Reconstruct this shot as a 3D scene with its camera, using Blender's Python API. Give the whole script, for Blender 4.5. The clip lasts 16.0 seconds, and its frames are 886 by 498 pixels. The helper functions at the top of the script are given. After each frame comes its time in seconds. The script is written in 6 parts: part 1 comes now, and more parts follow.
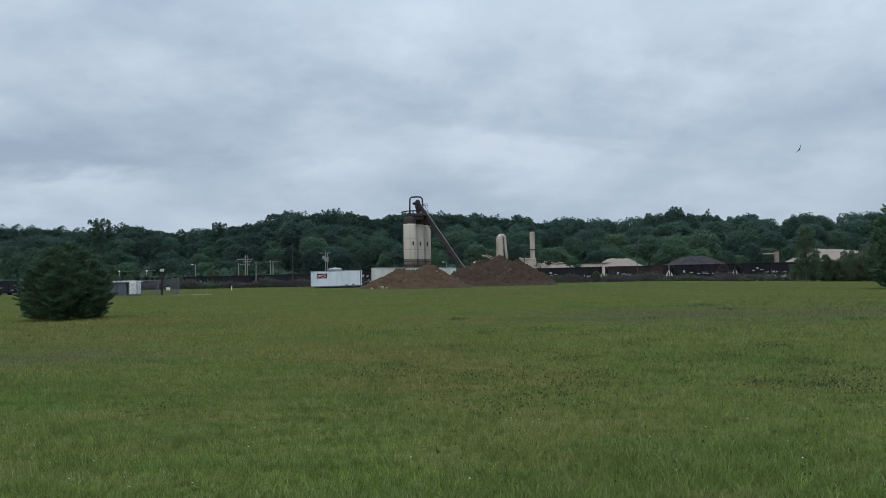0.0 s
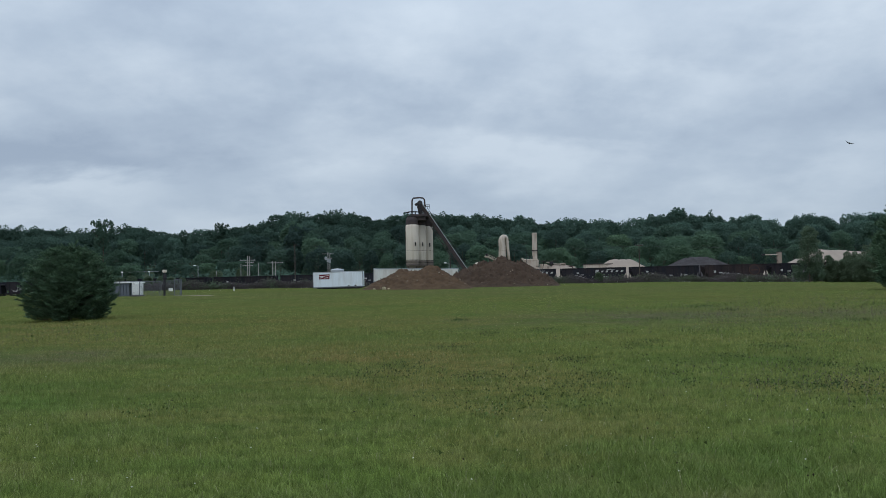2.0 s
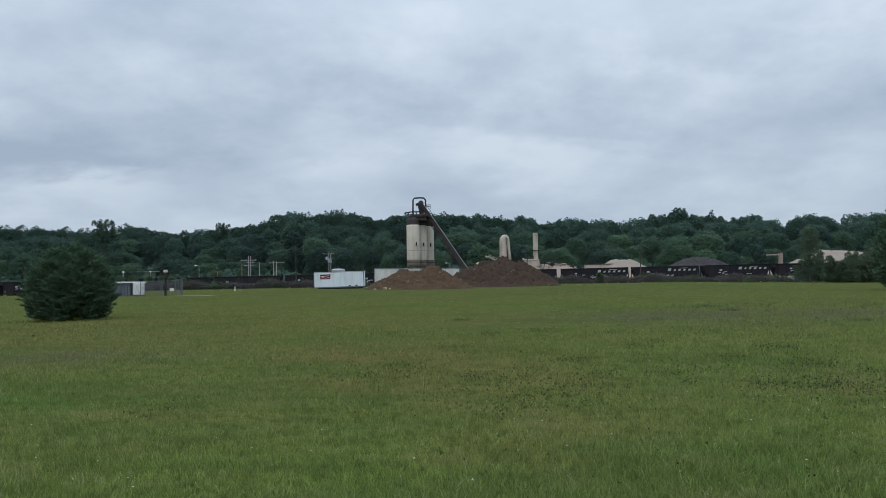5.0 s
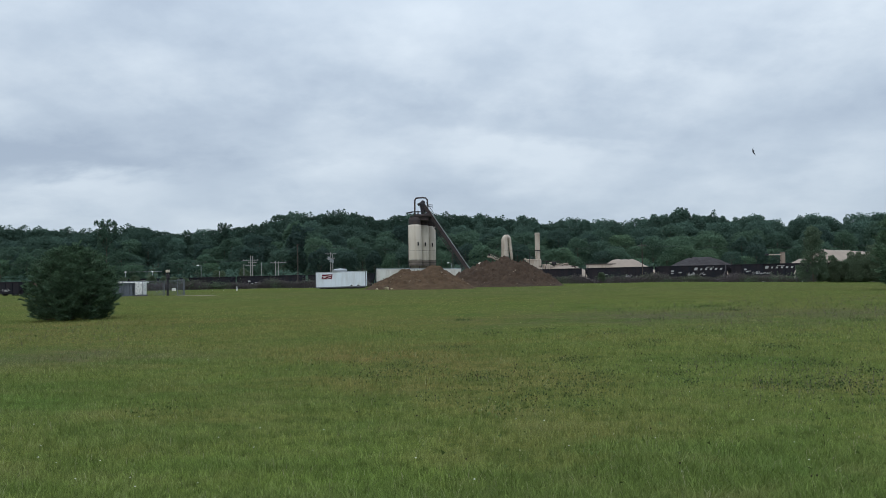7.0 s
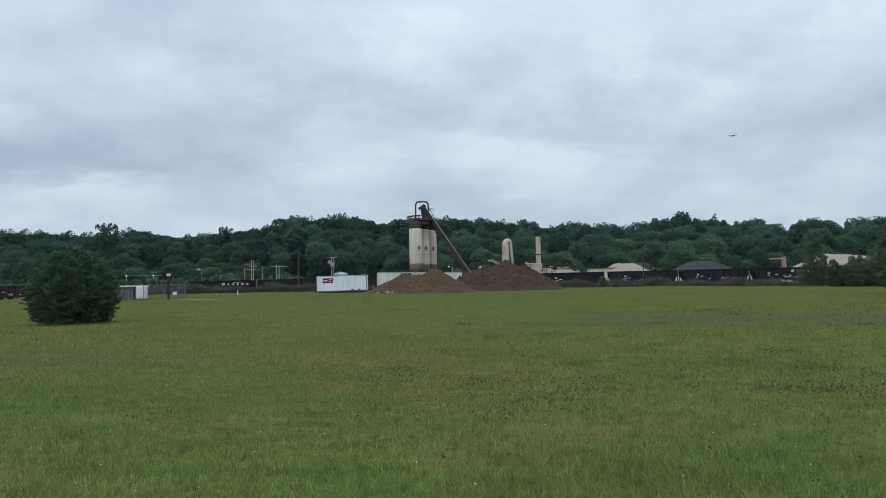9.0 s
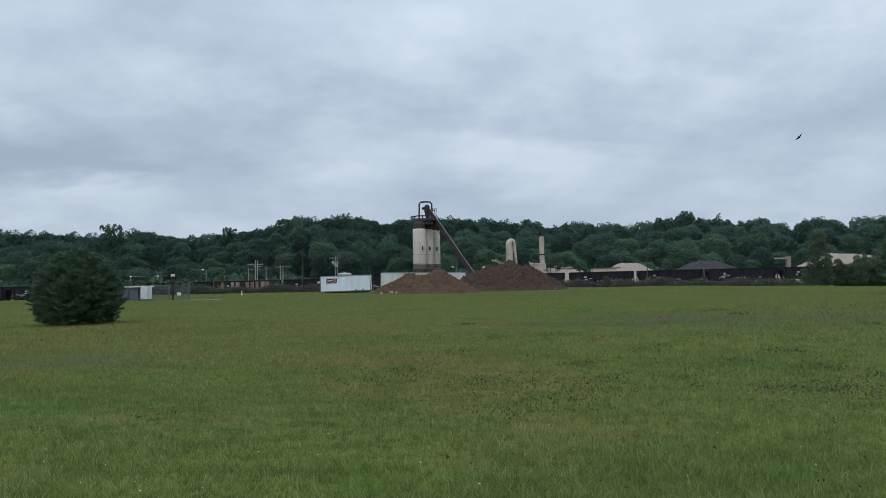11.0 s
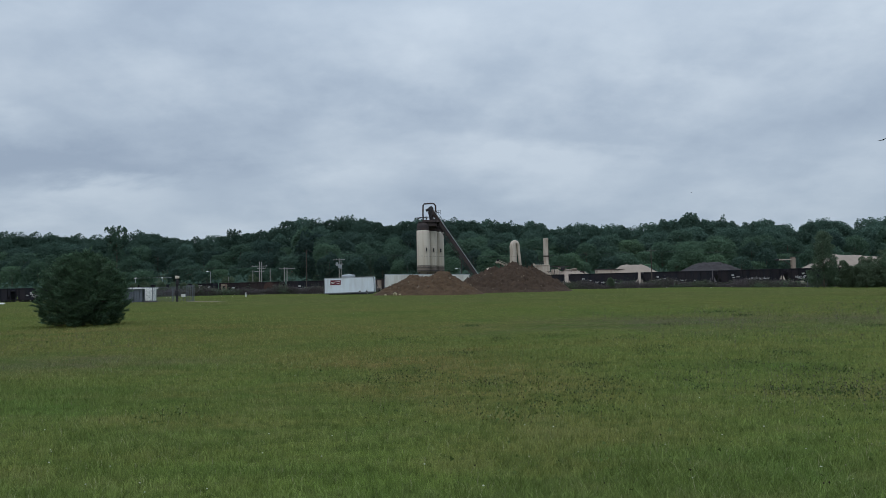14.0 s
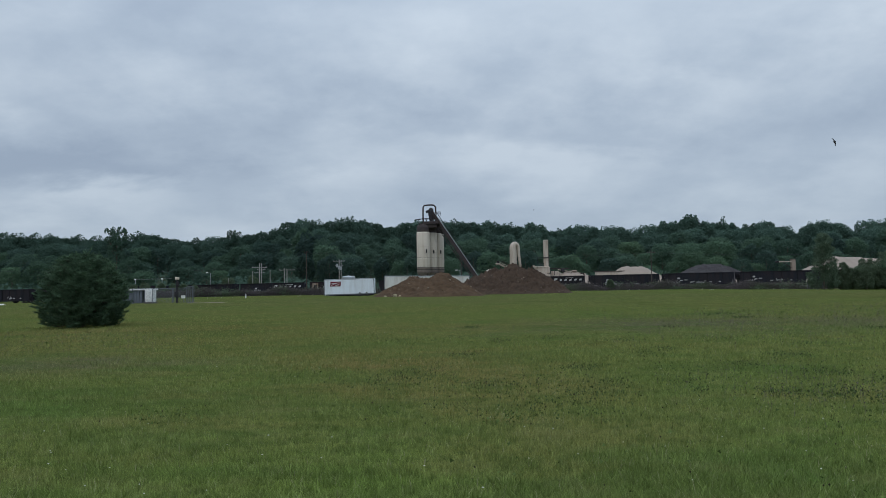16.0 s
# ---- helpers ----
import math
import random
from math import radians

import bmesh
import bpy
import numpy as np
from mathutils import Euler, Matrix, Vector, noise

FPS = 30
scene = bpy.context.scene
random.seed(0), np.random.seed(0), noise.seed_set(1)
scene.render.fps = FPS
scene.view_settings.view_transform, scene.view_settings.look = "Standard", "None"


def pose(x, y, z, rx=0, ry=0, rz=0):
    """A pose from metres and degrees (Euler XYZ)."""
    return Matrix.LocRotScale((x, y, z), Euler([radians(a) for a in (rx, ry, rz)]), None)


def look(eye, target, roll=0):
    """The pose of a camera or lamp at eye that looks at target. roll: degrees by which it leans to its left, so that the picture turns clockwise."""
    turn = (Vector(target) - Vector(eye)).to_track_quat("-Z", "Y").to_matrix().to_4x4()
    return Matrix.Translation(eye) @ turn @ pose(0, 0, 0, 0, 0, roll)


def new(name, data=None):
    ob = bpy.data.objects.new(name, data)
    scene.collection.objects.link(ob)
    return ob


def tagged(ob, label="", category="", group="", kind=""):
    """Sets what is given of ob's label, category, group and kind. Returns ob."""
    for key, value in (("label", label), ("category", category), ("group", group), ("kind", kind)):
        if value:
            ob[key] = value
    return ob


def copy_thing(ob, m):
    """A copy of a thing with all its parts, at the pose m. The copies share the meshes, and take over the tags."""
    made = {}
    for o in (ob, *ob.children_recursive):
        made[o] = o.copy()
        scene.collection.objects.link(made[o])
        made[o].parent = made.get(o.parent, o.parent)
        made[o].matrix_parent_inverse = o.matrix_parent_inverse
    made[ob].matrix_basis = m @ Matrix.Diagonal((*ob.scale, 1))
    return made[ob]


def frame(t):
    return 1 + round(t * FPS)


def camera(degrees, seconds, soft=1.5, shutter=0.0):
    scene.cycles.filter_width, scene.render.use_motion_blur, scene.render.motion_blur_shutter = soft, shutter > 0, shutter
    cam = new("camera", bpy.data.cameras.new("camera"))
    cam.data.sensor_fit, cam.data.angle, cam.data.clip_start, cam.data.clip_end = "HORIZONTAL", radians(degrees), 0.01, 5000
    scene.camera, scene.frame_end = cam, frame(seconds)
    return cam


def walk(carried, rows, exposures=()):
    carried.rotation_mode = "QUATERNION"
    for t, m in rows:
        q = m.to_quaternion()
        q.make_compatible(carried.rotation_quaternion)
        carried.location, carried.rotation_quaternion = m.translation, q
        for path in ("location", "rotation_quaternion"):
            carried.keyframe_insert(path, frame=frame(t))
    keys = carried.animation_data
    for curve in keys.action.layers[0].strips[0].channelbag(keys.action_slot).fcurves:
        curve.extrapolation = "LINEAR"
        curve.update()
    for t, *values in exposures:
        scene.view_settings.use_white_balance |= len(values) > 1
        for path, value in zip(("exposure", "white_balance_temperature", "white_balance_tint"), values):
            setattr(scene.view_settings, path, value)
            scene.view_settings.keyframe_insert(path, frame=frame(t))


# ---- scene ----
# ---- camera ----
cam = camera(66, 16.0, soft=0.7)
EYE = (0.0, 0.0, 1.65)


def aim(yaw, pitch, lean):
    """A hand-held stand: degrees to the right, upwards, and of lean."""
    y, p = radians(yaw), radians(pitch)
    way = Vector((math.sin(y) * math.cos(p), math.cos(y) * math.cos(p), math.sin(p)))
    return look(EYE, Vector(EYE) + way * 100, lean)


TURNS = [
    (0.0, 0.000, 2.324, -1.00), (0.5, -0.057, 2.325, -1.00), (1.0, -0.111, 2.355, -1.01), (1.5, -0.080, 2.362, -1.02),
    (2.0, -0.186, 2.399, -1.00), (2.5, -0.195, 2.403, -0.98), (3.0, -0.160, 2.440, -0.98), (3.5, -0.259, 2.401, -0.98),
    (4.0, -0.140, 2.340, -0.98), (5.2, -0.300, 2.430, -0.96), (6.5, -0.440, 2.515, -0.94), (7.0, -0.415, 2.403, -0.98),
    (7.5, -0.432, 2.440, -1.03), (8.0, -0.460, 2.470, -1.00), (8.5, -0.690, 2.542, -1.00), (9.0, -0.480, 2.735, -0.95),
    (10.2, -0.660, 2.745, -1.00), (11.5, -0.842, 2.756, -1.06), (12.0, -0.902, 2.802, -1.06), (12.5, -0.955, 2.830, -1.07),
    (13.0, -0.980, 2.812, -1.06), (13.5, -1.055, 2.900, -1.06), (14.0, -1.103, 2.890, -1.06), (14.5, -1.115, 2.855, -1.01),
    (15.0, -1.155, 2.842, -1.05), (15.5, -1.220, 2.925, -0.99), (16.0, -1.100, 3.020, -0.99)]
EXPOSURES = [(0.0, 0.02, 6500, 10), (4.2, 0.02, 6500, 10), (6.3, 0.22, 6700, 10), (7.5, 0.20, 6700, 10), (8.5, 0.08, 6620, 10), (9.0, 0.23, 6620, 10), (9.2, 0.23, 6620, 10), (11.3, 0.05, 6510, 10),
             (12.0, -0.02, 6500, 10), (13.0, -0.08, 6500, 10), (16.0, -0.10, 6500, 10)]
walk(cam, [(t, aim(a, b, c)) for t, a, b, c in TURNS], exposures=EXPOSURES)

# ---- light: an overcast sky ----
SUN_UP, SUN_ROUND = 52.0, 205.0      # degrees of height, and round from north (+y) by east
world = bpy.data.worlds.new("sky")
scene.world = world
world.use_nodes = True


def overcast(tree):
    """A Nishita sky under a stratocumulus deck: cloud noise laid on a flat layer overhead."""
    n, l = tree.nodes, tree.links
    n.clear()

    def node(kind, **kw):
        a = n.new(kind)
        for k, v in kw.items():
            if k in a.inputs:
                a.inputs[k].default_value = v
        return a

    def calc(op, a, b=None, c=None):
        m = n.new("ShaderNodeMath")
        m.operation = op
        for i, v in enumerate((a, b, c)):
            if v is None:
                continue
            if isinstance(v, (int, float)):
                m.inputs[i].default_value = v
            else:
                l.new(v, m.inputs[i])
        return m.outputs[0]

    place = n.new("ShaderNodeTexCoord")
    parts = n.new("ShaderNodeSeparateXYZ")
    l.new(place.outputs["Generated"], parts.inputs[0])
    x, y, z = parts.outputs
    up = calc("MAXIMUM", z, 0.0)
    deck = calc("ADD", up, 0.20)
    flat = n.new("ShaderNodeCombineXYZ")
    l.new(calc("DIVIDE", x, deck), flat.inputs[0])
    l.new(calc("DIVIDE", y, deck), flat.inputs[1])

    def cloud(scale, detail, shift, rough=0.5, warp=0.0, stretch=1.0):
        m = n.new("ShaderNodeMapping")
        m.inputs["Location"].default_value = shift
        m.inputs["Scale"].default_value = (scale, scale * stretch, 1)
        l.new(flat.outputs[0], m.inputs["Vector"])
        t = n.new("ShaderNodeTexNoise")
        t.inputs["Scale"].default_value = 1.0
        t.inputs["Detail"].default_value = detail
        t.inputs["Roughness"].default_value = rough
        t.inputs["Distortion"].default_value = warp
        l.new(m.outputs[0], t.inputs["Vector"])
        return t.outputs["Fac"]

    big = cloud(CLOUD[0], 3, CLOUD[1], 0.5, 0.0)
    mid = cloud(CLOUD[2], 9, CLOUD[3], 0.58, 0.0)
    # puffs at the deck's underside, less flattened than the broad sheets
    flat = n.new("ShaderNodeCombineXYZ")
    thick = calc("ADD", up, 0.45)
    l.new(calc("DIVIDE", x, thick), flat.inputs[0])
    l.new(calc("DIVIDE", y, thick), flat.inputs[1])
    l.new(calc("MULTIPLY", up, 2.5), flat.inputs[2])
    puff = cloud(5.0, 8, (2.0, 5.0, 1.0), 0.55, 0.0)
    wisp = cloud(7.0, 6, (7.0, 1.0, 3.0), 0.55, 0.0, 1.8)
    mix = calc("ADD", calc("ADD", calc("MULTIPLY", big, 0.40), calc("MULTIPLY", mid, 0.30)), calc("MULTIPLY", puff, 0.30))
    mix = calc("ADD", mix, calc("MULTIPLY", calc("SUBTRACT", wisp, 0.5), 0.09))
    # brighter and darker banks of the deck, placed to fit the camera's view: bearing and height as slopes, their
    # spreads, and the change
    east = calc("ADD", calc("DIVIDE", x, y), calc("MULTIPLY", calc("SUBTRACT", mid, 0.5), 0.30))
    high = calc("ADD", calc("DIVIDE", z, y), calc("MULTIPLY", calc("SUBTRACT", puff, 0.5), 0.10))
    for e0, h0, se, sh, change in BANKS:
        a = calc("DIVIDE", calc("SUBTRACT", east, e0), se)
        b = calc("DIVIDE", calc("SUBTRACT", high, h0), sh)
        fall = calc("MULTIPLY", calc("ADD", calc("MULTIPLY", a, a), calc("MULTIPLY", b, b)), -1.0)
        mix = calc("ADD", mix, calc("MULTIPLY", calc("EXPONENT", fall), change))
    # bright heads of cloud with a crisp upper rim, fading downwards: bearing, height, spread, slope, depth, change
    for e0, h0, se, tilt, depth, change in HEADS:
        a = calc("DIVIDE", calc("SUBTRACT", east, e0), se)
        rim = calc("ADD", calc("ADD", h0, calc("MULTIPLY", a, tilt)), calc("MULTIPLY", calc("SUBTRACT", wisp, 0.5), 0.065))
        d = calc("SUBTRACT", rim, calc("DIVIDE", z, y))
        edge = n.new("ShaderNodeMapRange")
        edge.interpolation_type = "SMOOTHSTEP"
        edge.inputs["From Min"].default_value, edge.inputs["From Max"].default_value = -0.014, 0.018
        l.new(d, edge.inputs["Value"])
        fade = calc("EXPONENT", calc("MULTIPLY", calc("MAXIMUM", d, 0.0), -1.0 / depth))
        wide = calc("EXPONENT", calc("MULTIPLY", calc("MULTIPLY", a, a), -1.0))
        mix = calc("ADD", mix, calc("MULTIPLY", calc("MULTIPLY", edge.outputs[0], fade), calc("MULTIPLY", wide, change)))
    ramp = n.new("ShaderNodeValToRGB")
    e = ramp.color_ramp.elements
    e[0].position, e[0].color = 0.345, (0.335, 0.420, 0.545, 1)
    e[1].position, e[1].color = 0.655, (0.610, 0.705, 0.810, 1)
    a = e.new(0.50)
    a.color = (0.455, 0.550, 0.670, 1)
    l.new(mix, ramp.inputs[0])
    # the deck thins to a paler haze low down
    low = calc("POWER", calc("SUBTRACT", 1.0, up), 9.0)
    haze = n.new("ShaderNodeMixRGB")
    haze.inputs[2].default_value = (0.44, 0.530, 0.632, 1)
    l.new(calc("MULTIPLY", low, 0.58), haze.inputs[0])
    l.new(ramp.outputs[0], haze.inputs[1])
    # overhead an overcast sky is brighter than low down
    lift = calc("ADD", 0.97, calc("MULTIPLY", calc("POWER", up, 3.0), 2.6))
    cover = n.new("ShaderNodeBackground")
    l.new(haze.outputs[0], cover.inputs[0])
    l.new(lift, cover.inputs[1])
    sky = n.new("ShaderNodeTexSky")
    sky.sky_type = "NISHITA"
    sky.sun_disc = False
    sky.sun_elevation, sky.sun_rotation = radians(SUN_UP), radians(SUN_ROUND)
    blue = n.new("ShaderNodeBackground")
    blue.inputs[1].default_value = 0.08
    l.new(sky.outputs[0], blue.inputs[0])
    both = n.new("ShaderNodeMixShader")
    both.inputs[0].default_value = 0.93
    out = n.new("ShaderNodeOutputWorld")
    l.new(blue.outputs[0], both.inputs[1])
    l.new(cover.outputs[0], both.inputs[2])
    l.new(both.outputs[0], out.inputs[0])


BANKS = [(-0.50, 0.330, 0.12, 0.080, -0.03), (-0.25, 0.375, 0.26, 0.060, 0.07), (0.25, 0.370, 0.30, 0.060, 0.05), (0.62, 0.410, 0.12, 0.060, 0.06), (0.15, 0.280, 0.40, 0.050, 0.035), (-0.62, 0.195, 0.16, 0.030, -0.15), (0.0, 0.240, 0.35, 0.035, -0.04), (-0.38, 0.310, 0.14, 0.050, 0.02), (0.60, 0.230, 0.14, 0.050, -0.04),
         (0.62, 0.380, 0.20, 0.080, 0.14), (0.10, 0.390, 0.26, 0.080, 0.08), (-0.45, 0.240, 0.22, 0.060, -0.08), (-0.38, 0.170, 0.13, 0.030, -0.07),
         (0.36, 0.270, 0.30, 0.060, 0.03), (-0.05, 0.300, 0.10, 0.060, 0.05)]
HEADS = [(-0.540, 0.164, 0.15, 0.0, 0.09, 0.28), (-0.159, 0.167, 0.087, 0.005, 0.035, 0.09), (0.150, 0.204, 0.18, -0.026, 0.06, 0.14), (0.349, 0.308, 0.059, -0.016, 0.05, 0.1), (-0.322, 0.187, 0.052, 0.002, 0.02, 0.05),
         (0.092, 0.247, 0.071, -0.003, 0.03, 0.05), (-0.644, 0.275, 0.04, -0.005, 0.05, 0.09), (-0.456, 0.36, 0.044, -0.009, 0.06, 0.05), (0.574, 0.167, 0.071, 0.005, 0.04, 0.07), (0.586, 0.363, 0.067, -0.014, 0.06, 0.06)]
CLOUD = (0.75, (3.1, 7.4, 0.0), 1.6, (11.0, 2.0, 0.0))
overcast(world.node_tree)

sun_data = bpy.data.lights.new("sun", "SUN")
sun_data.energy, sun_data.angle, sun_data.color = 0.7, radians(25), (1.0, 0.97, 0.92)
sun = new("sun", sun_data)
a, b = radians(SUN_ROUND), radians(SUN_UP)
to_sun = Vector((math.sin(a) * math.cos(b), math.cos(a) * math.cos(b), math.sin(b)))
sun.matrix_world = look(to_sun * 50, (0, 0, 0))


# ---- materials ----
def material(name, base, rough=0.85, metal=0.0, var=0.25, scale=1.0, fine=14.0, bump=0.15, dirt=None, dirt_amount=0.4,
             dirt_scale=0.6, island=0.0, each=0.0, spec=0.12, leaf=0.0, streak=None):
    """A surface of its real colour with variation at two scales, relief, and stains or wear of another colour."""
    m = bpy.data.materials.new(name)
    m.use_nodes = True
    n, l = m.node_tree.nodes, m.node_tree.links
    bs = n["Principled BSDF"]
    bs.inputs["Roughness"].default_value = rough
    bs.inputs["Metallic"].default_value = metal
    bs.inputs["Specular IOR Level"].default_value = spec
    place = n.new("ShaderNodeTexCoord")

    def noise_of(s, detail, stretch=None):
        t = n.new("ShaderNodeTexNoise")
        t.inputs["Scale"].default_value = s
        t.inputs["Detail"].default_value = detail
        if stretch:
            mp = n.new("ShaderNodeMapping")
            mp.inputs["Scale"].default_value = stretch
            l.new(place.outputs["Object"], mp.inputs[0])
            l.new(mp.outputs[0], t.inputs["Vector"])
        else:
            l.new(place.outputs["Object"], t.inputs["Vector"])
        return t.outputs["Fac"]

    def calc(op, a, b):
        k = n.new("ShaderNodeMath")
        k.operation = op
        for i, v in enumerate((a, b)):
            if isinstance(v, (int, float)):
                k.inputs[i].default_value = v
            else:
                l.new(v, k.inputs[i])
        return k.outputs[0]

    coarse, grain = noise_of(scale, 4), noise_of(fine, 3)
    value = calc("ADD", calc("MULTIPLY", coarse, 0.6), calc("MULTIPLY", grain, 0.4))
    value = calc("MULTIPLY", calc("SUBTRACT", value, 0.5), 2.6 * var)
    if island:
        g = n.new("ShaderNodeNewGeometry")
        value = calc("ADD", value, calc("MULTIPLY", calc("SUBTRACT", g.outputs["Random Per Island"], 0.5), 2 * island))
    if each:
        g = n.new("ShaderNodeObjectInfo")
        shade = calc("SUBTRACT", g.outputs["Random"], 0.5)
        value = calc("ADD", value, calc("MULTIPLY", shade, 2 * each))
    value = calc("ADD", value, 1.0)
    tone = n.new("ShaderNodeHueSaturation")
    tone.inputs["Color"].default_value = (*base, 1)
    l.new(value, tone.inputs["Value"])
    if each and leaf:                              # the paler a tree, the yellower
        l.new(calc("SUBTRACT", 0.5, calc("MULTIPLY", shade, 0.085)), tone.inputs["Hue"])
    colour = tone.outputs[0]
    if dirt:
        mask = noise_of(dirt_scale, 5, streak)
        r = n.new("ShaderNodeMapRange")
        r.inputs["From Min"].default_value, r.inputs["From Max"].default_value = 0.45, 0.68
        r.inputs["To Max"].default_value = dirt_amount
        l.new(mask, r.inputs["Value"])
        mx = n.new("ShaderNodeMixRGB")
        mx.inputs[2].default_value = (*dirt, 1)
        l.new(r.outputs[0], mx.inputs[0])
        l.new(colour, mx.inputs[1])
        colour = mx.outputs[0]
    l.new(colour, bs.inputs["Base Color"])
    if bump:
        bp = n.new("ShaderNodeBump")
        bp.inputs["Strength"].default_value = bump
        bp.inputs["Distance"].default_value = 0.05
        l.new(grain, bp.inputs["Height"])
        l.new(bp.outputs[0], bs.inputs["Normal"])
    if leaf:
        tr = n.new("ShaderNodeBsdfTranslucent")
        l.new(colour, tr.inputs[0])
        ms = n.new("ShaderNodeMixShader")
        ms.inputs[0].default_value = leaf
        l.new(bs.outputs[0], ms.inputs[1])
        l.new(tr.outputs[0], ms.inputs[2])
        l.new(ms.outputs[0], n["Material Output"].inputs[0])
    return m


# stands of growth in the meadow, placed to fit the camera's view: kind, middle, half widths, and how much of it
# the wide far mauve entry is distant haze put into the grass colour
STANDS = [("straw", 10, 75, 90, 22, 0.45), ("mauve", 10, 85, 90, 30, 0.30), ("lush", 45, 115, 50, 20, 0.25), ("straw", -12, 42, 16, 12, 0.5), ("straw", 19, 44, 9, 11, 0.6), ("red", -14, 25, 8, 5.5, 0.8), ("red", -0.9, 14.5, 3.6, 4.2, 0.75),
          ("mauve", 8.5, 27, 6.0, 4.2, 0.8), ("mauve", 17, 26, 6.5, 3.0, 0.7), ("mauve", -9.6, 15, 3.2, 1.8, 0.8), ("green", -5.8, 10.4, 3.8, 3.0, 0.75), ("red", 0.3, 10.2, 2.6, 2.8, 0.35), ("lush", 0, 5.4, 8, 1.9, 0.45),
          ("green", 4.0, 13, 2.6, 2.4, 0.5), ("lush", -0.8, 5.7, 1.1, 1.1, 0.7), ("lush", -3.2, 5.8, 1.0, 0.9, 0.5), ("straw", 1.5, 7.2, 1.2, 1.6, 0.5),
          ("lush", 2.9, 5.6, 1.3, 0.8, 0.5)]


def meadow_material(name, green, straw, red, value_of_islands, gloss):
    """Grass blades: green with straw and reddish patches of several sizes, and each blade a little different."""
    m = bpy.data.materials.new(name)
    m.use_nodes = True
    n, l = m.node_tree.nodes, m.node_tree.links
    bs = n["Principled BSDF"]
    bs.inputs["Roughness"].default_value = 0.55
    bs.inputs["Specular IOR Level"].default_value = gloss
    place = n.new("ShaderNodeTexCoord")

    def patch(s, detail, lo, hi, top, shift):
        mp = n.new("ShaderNodeMapping")
        mp.inputs["Location"].default_value = (shift, shift * 0.7, 0)
        mp.inputs["Scale"].default_value = (0.5 if s < 4 else 1, 1, 0)
        l.new(place.outputs["Object"], mp.inputs[0])
        t = n.new("ShaderNodeTexNoise")
        t.inputs["Scale"].default_value, t.inputs["Detail"].default_value = s, detail
        l.new(mp.outputs[0], t.inputs["Vector"])
        r = n.new("ShaderNodeMapRange")
        r.inputs["From Min"].default_value, r.inputs["From Max"].default_value = lo, hi
        r.inputs["To Max"].default_value = top
        l.new(t.outputs["Fac"], r.inputs["Value"])
        return r.outputs[0]

    def mixed(fac, a, b):
        mx = n.new("ShaderNodeMixRGB")
        l.new(fac, mx.inputs[0])
        if isinstance(a, tuple):
            mx.inputs[1].default_value = (*a, 1)
        else:
            l.new(a, mx.inputs[1])
        mx.inputs[2].default_value = (*b, 1)
        return mx.outputs[0]

    def calc(op, a, b):
        k = n.new("ShaderNodeMath")
        k.operation = op
        for i, v in enumerate((a, b)):
            if isinstance(v, (int, float)):
                k.inputs[i].default_value = v
            else:
                l.new(v, k.inputs[i])
        return k.outputs[0]

    colour = mixed(patch(0.05, 4, 0.40, 0.60, 0.45, 3.0), green, straw)
    colour = mixed(patch(0.10, 5, 0.44, 0.62, 0.40, 40.0), colour, red)
    # stands of one kind of growth, and the far haze tint, with frayed borders
    flat = n.new("ShaderNodeSeparateXYZ")
    l.new(place.outputs["Object"], flat.inputs[0])
    frayed = n.new("ShaderNodeTexNoise")
    frayed.inputs["Scale"].default_value, frayed.inputs["Detail"].default_value = 0.35, 5
    l.new(place.outputs["Object"], frayed.inputs["Vector"])
    fray = calc("MULTIPLY", calc("SUBTRACT", frayed.outputs["Fac"], 0.5), 3.0)
    kinds = {"red": red, "straw": straw, "green": (green[0] * 0.88, green[1] * 1.0, green[2] * 0.92),
             "lush": (green[0] * 1.0, green[1] * 1.15, green[2] * 1.0), "mauve": (straw[0] * 0.76, straw[1] * 0.70, straw[2] * 1.45)}
    for kind, x0, y0, rx, ry, most in STANDS:
        a = calc("ADD", calc("DIVIDE", calc("SUBTRACT", flat.outputs[0], x0), rx), fray)
        b = calc("ADD", calc("DIVIDE", calc("SUBTRACT", flat.outputs[1], y0), ry), fray)
        fall = calc("EXPONENT", calc("MULTIPLY", calc("ADD", calc("MULTIPLY", a, a), calc("MULTIPLY", b, b)), -1.0), 0.0)
        colour = mixed(calc("MULTIPLY", fall, most), colour, kinds[kind])
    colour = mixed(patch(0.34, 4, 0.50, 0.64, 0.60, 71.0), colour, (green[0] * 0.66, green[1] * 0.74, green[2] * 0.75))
    colour = mixed(patch(0.55, 4, 0.54, 0.66, 0.50, 31.0), colour, (straw[0] * 1.02, straw[1] * 1.0, straw[2] * 1.0))
    colour = mixed(patch(0.9, 3, 0.50, 0.70, 0.45, 9.0), colour, (green[0] * 0.7, green[1] * 0.95, green[2] * 0.9))
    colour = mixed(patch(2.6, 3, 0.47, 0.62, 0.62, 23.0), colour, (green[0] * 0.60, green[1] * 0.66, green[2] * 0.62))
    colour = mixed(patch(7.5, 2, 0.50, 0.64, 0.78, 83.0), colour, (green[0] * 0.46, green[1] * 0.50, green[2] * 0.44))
    colour = mixed(patch(6.0, 2, 0.56, 0.70, 0.35, 17.0), colour, (straw[0] * 1.02, straw[1] * 1.2, straw[2] * 1.4))
    colour = mixed(patch(1.7, 2, 0.54, 0.70, 0.40, 61.0), colour, (straw[0] * 1.02, straw[1] * 1.08, straw[2] * 1.2))
    g = n.new("ShaderNodeNewGeometry")
    r = n.new("ShaderNodeMapRange")
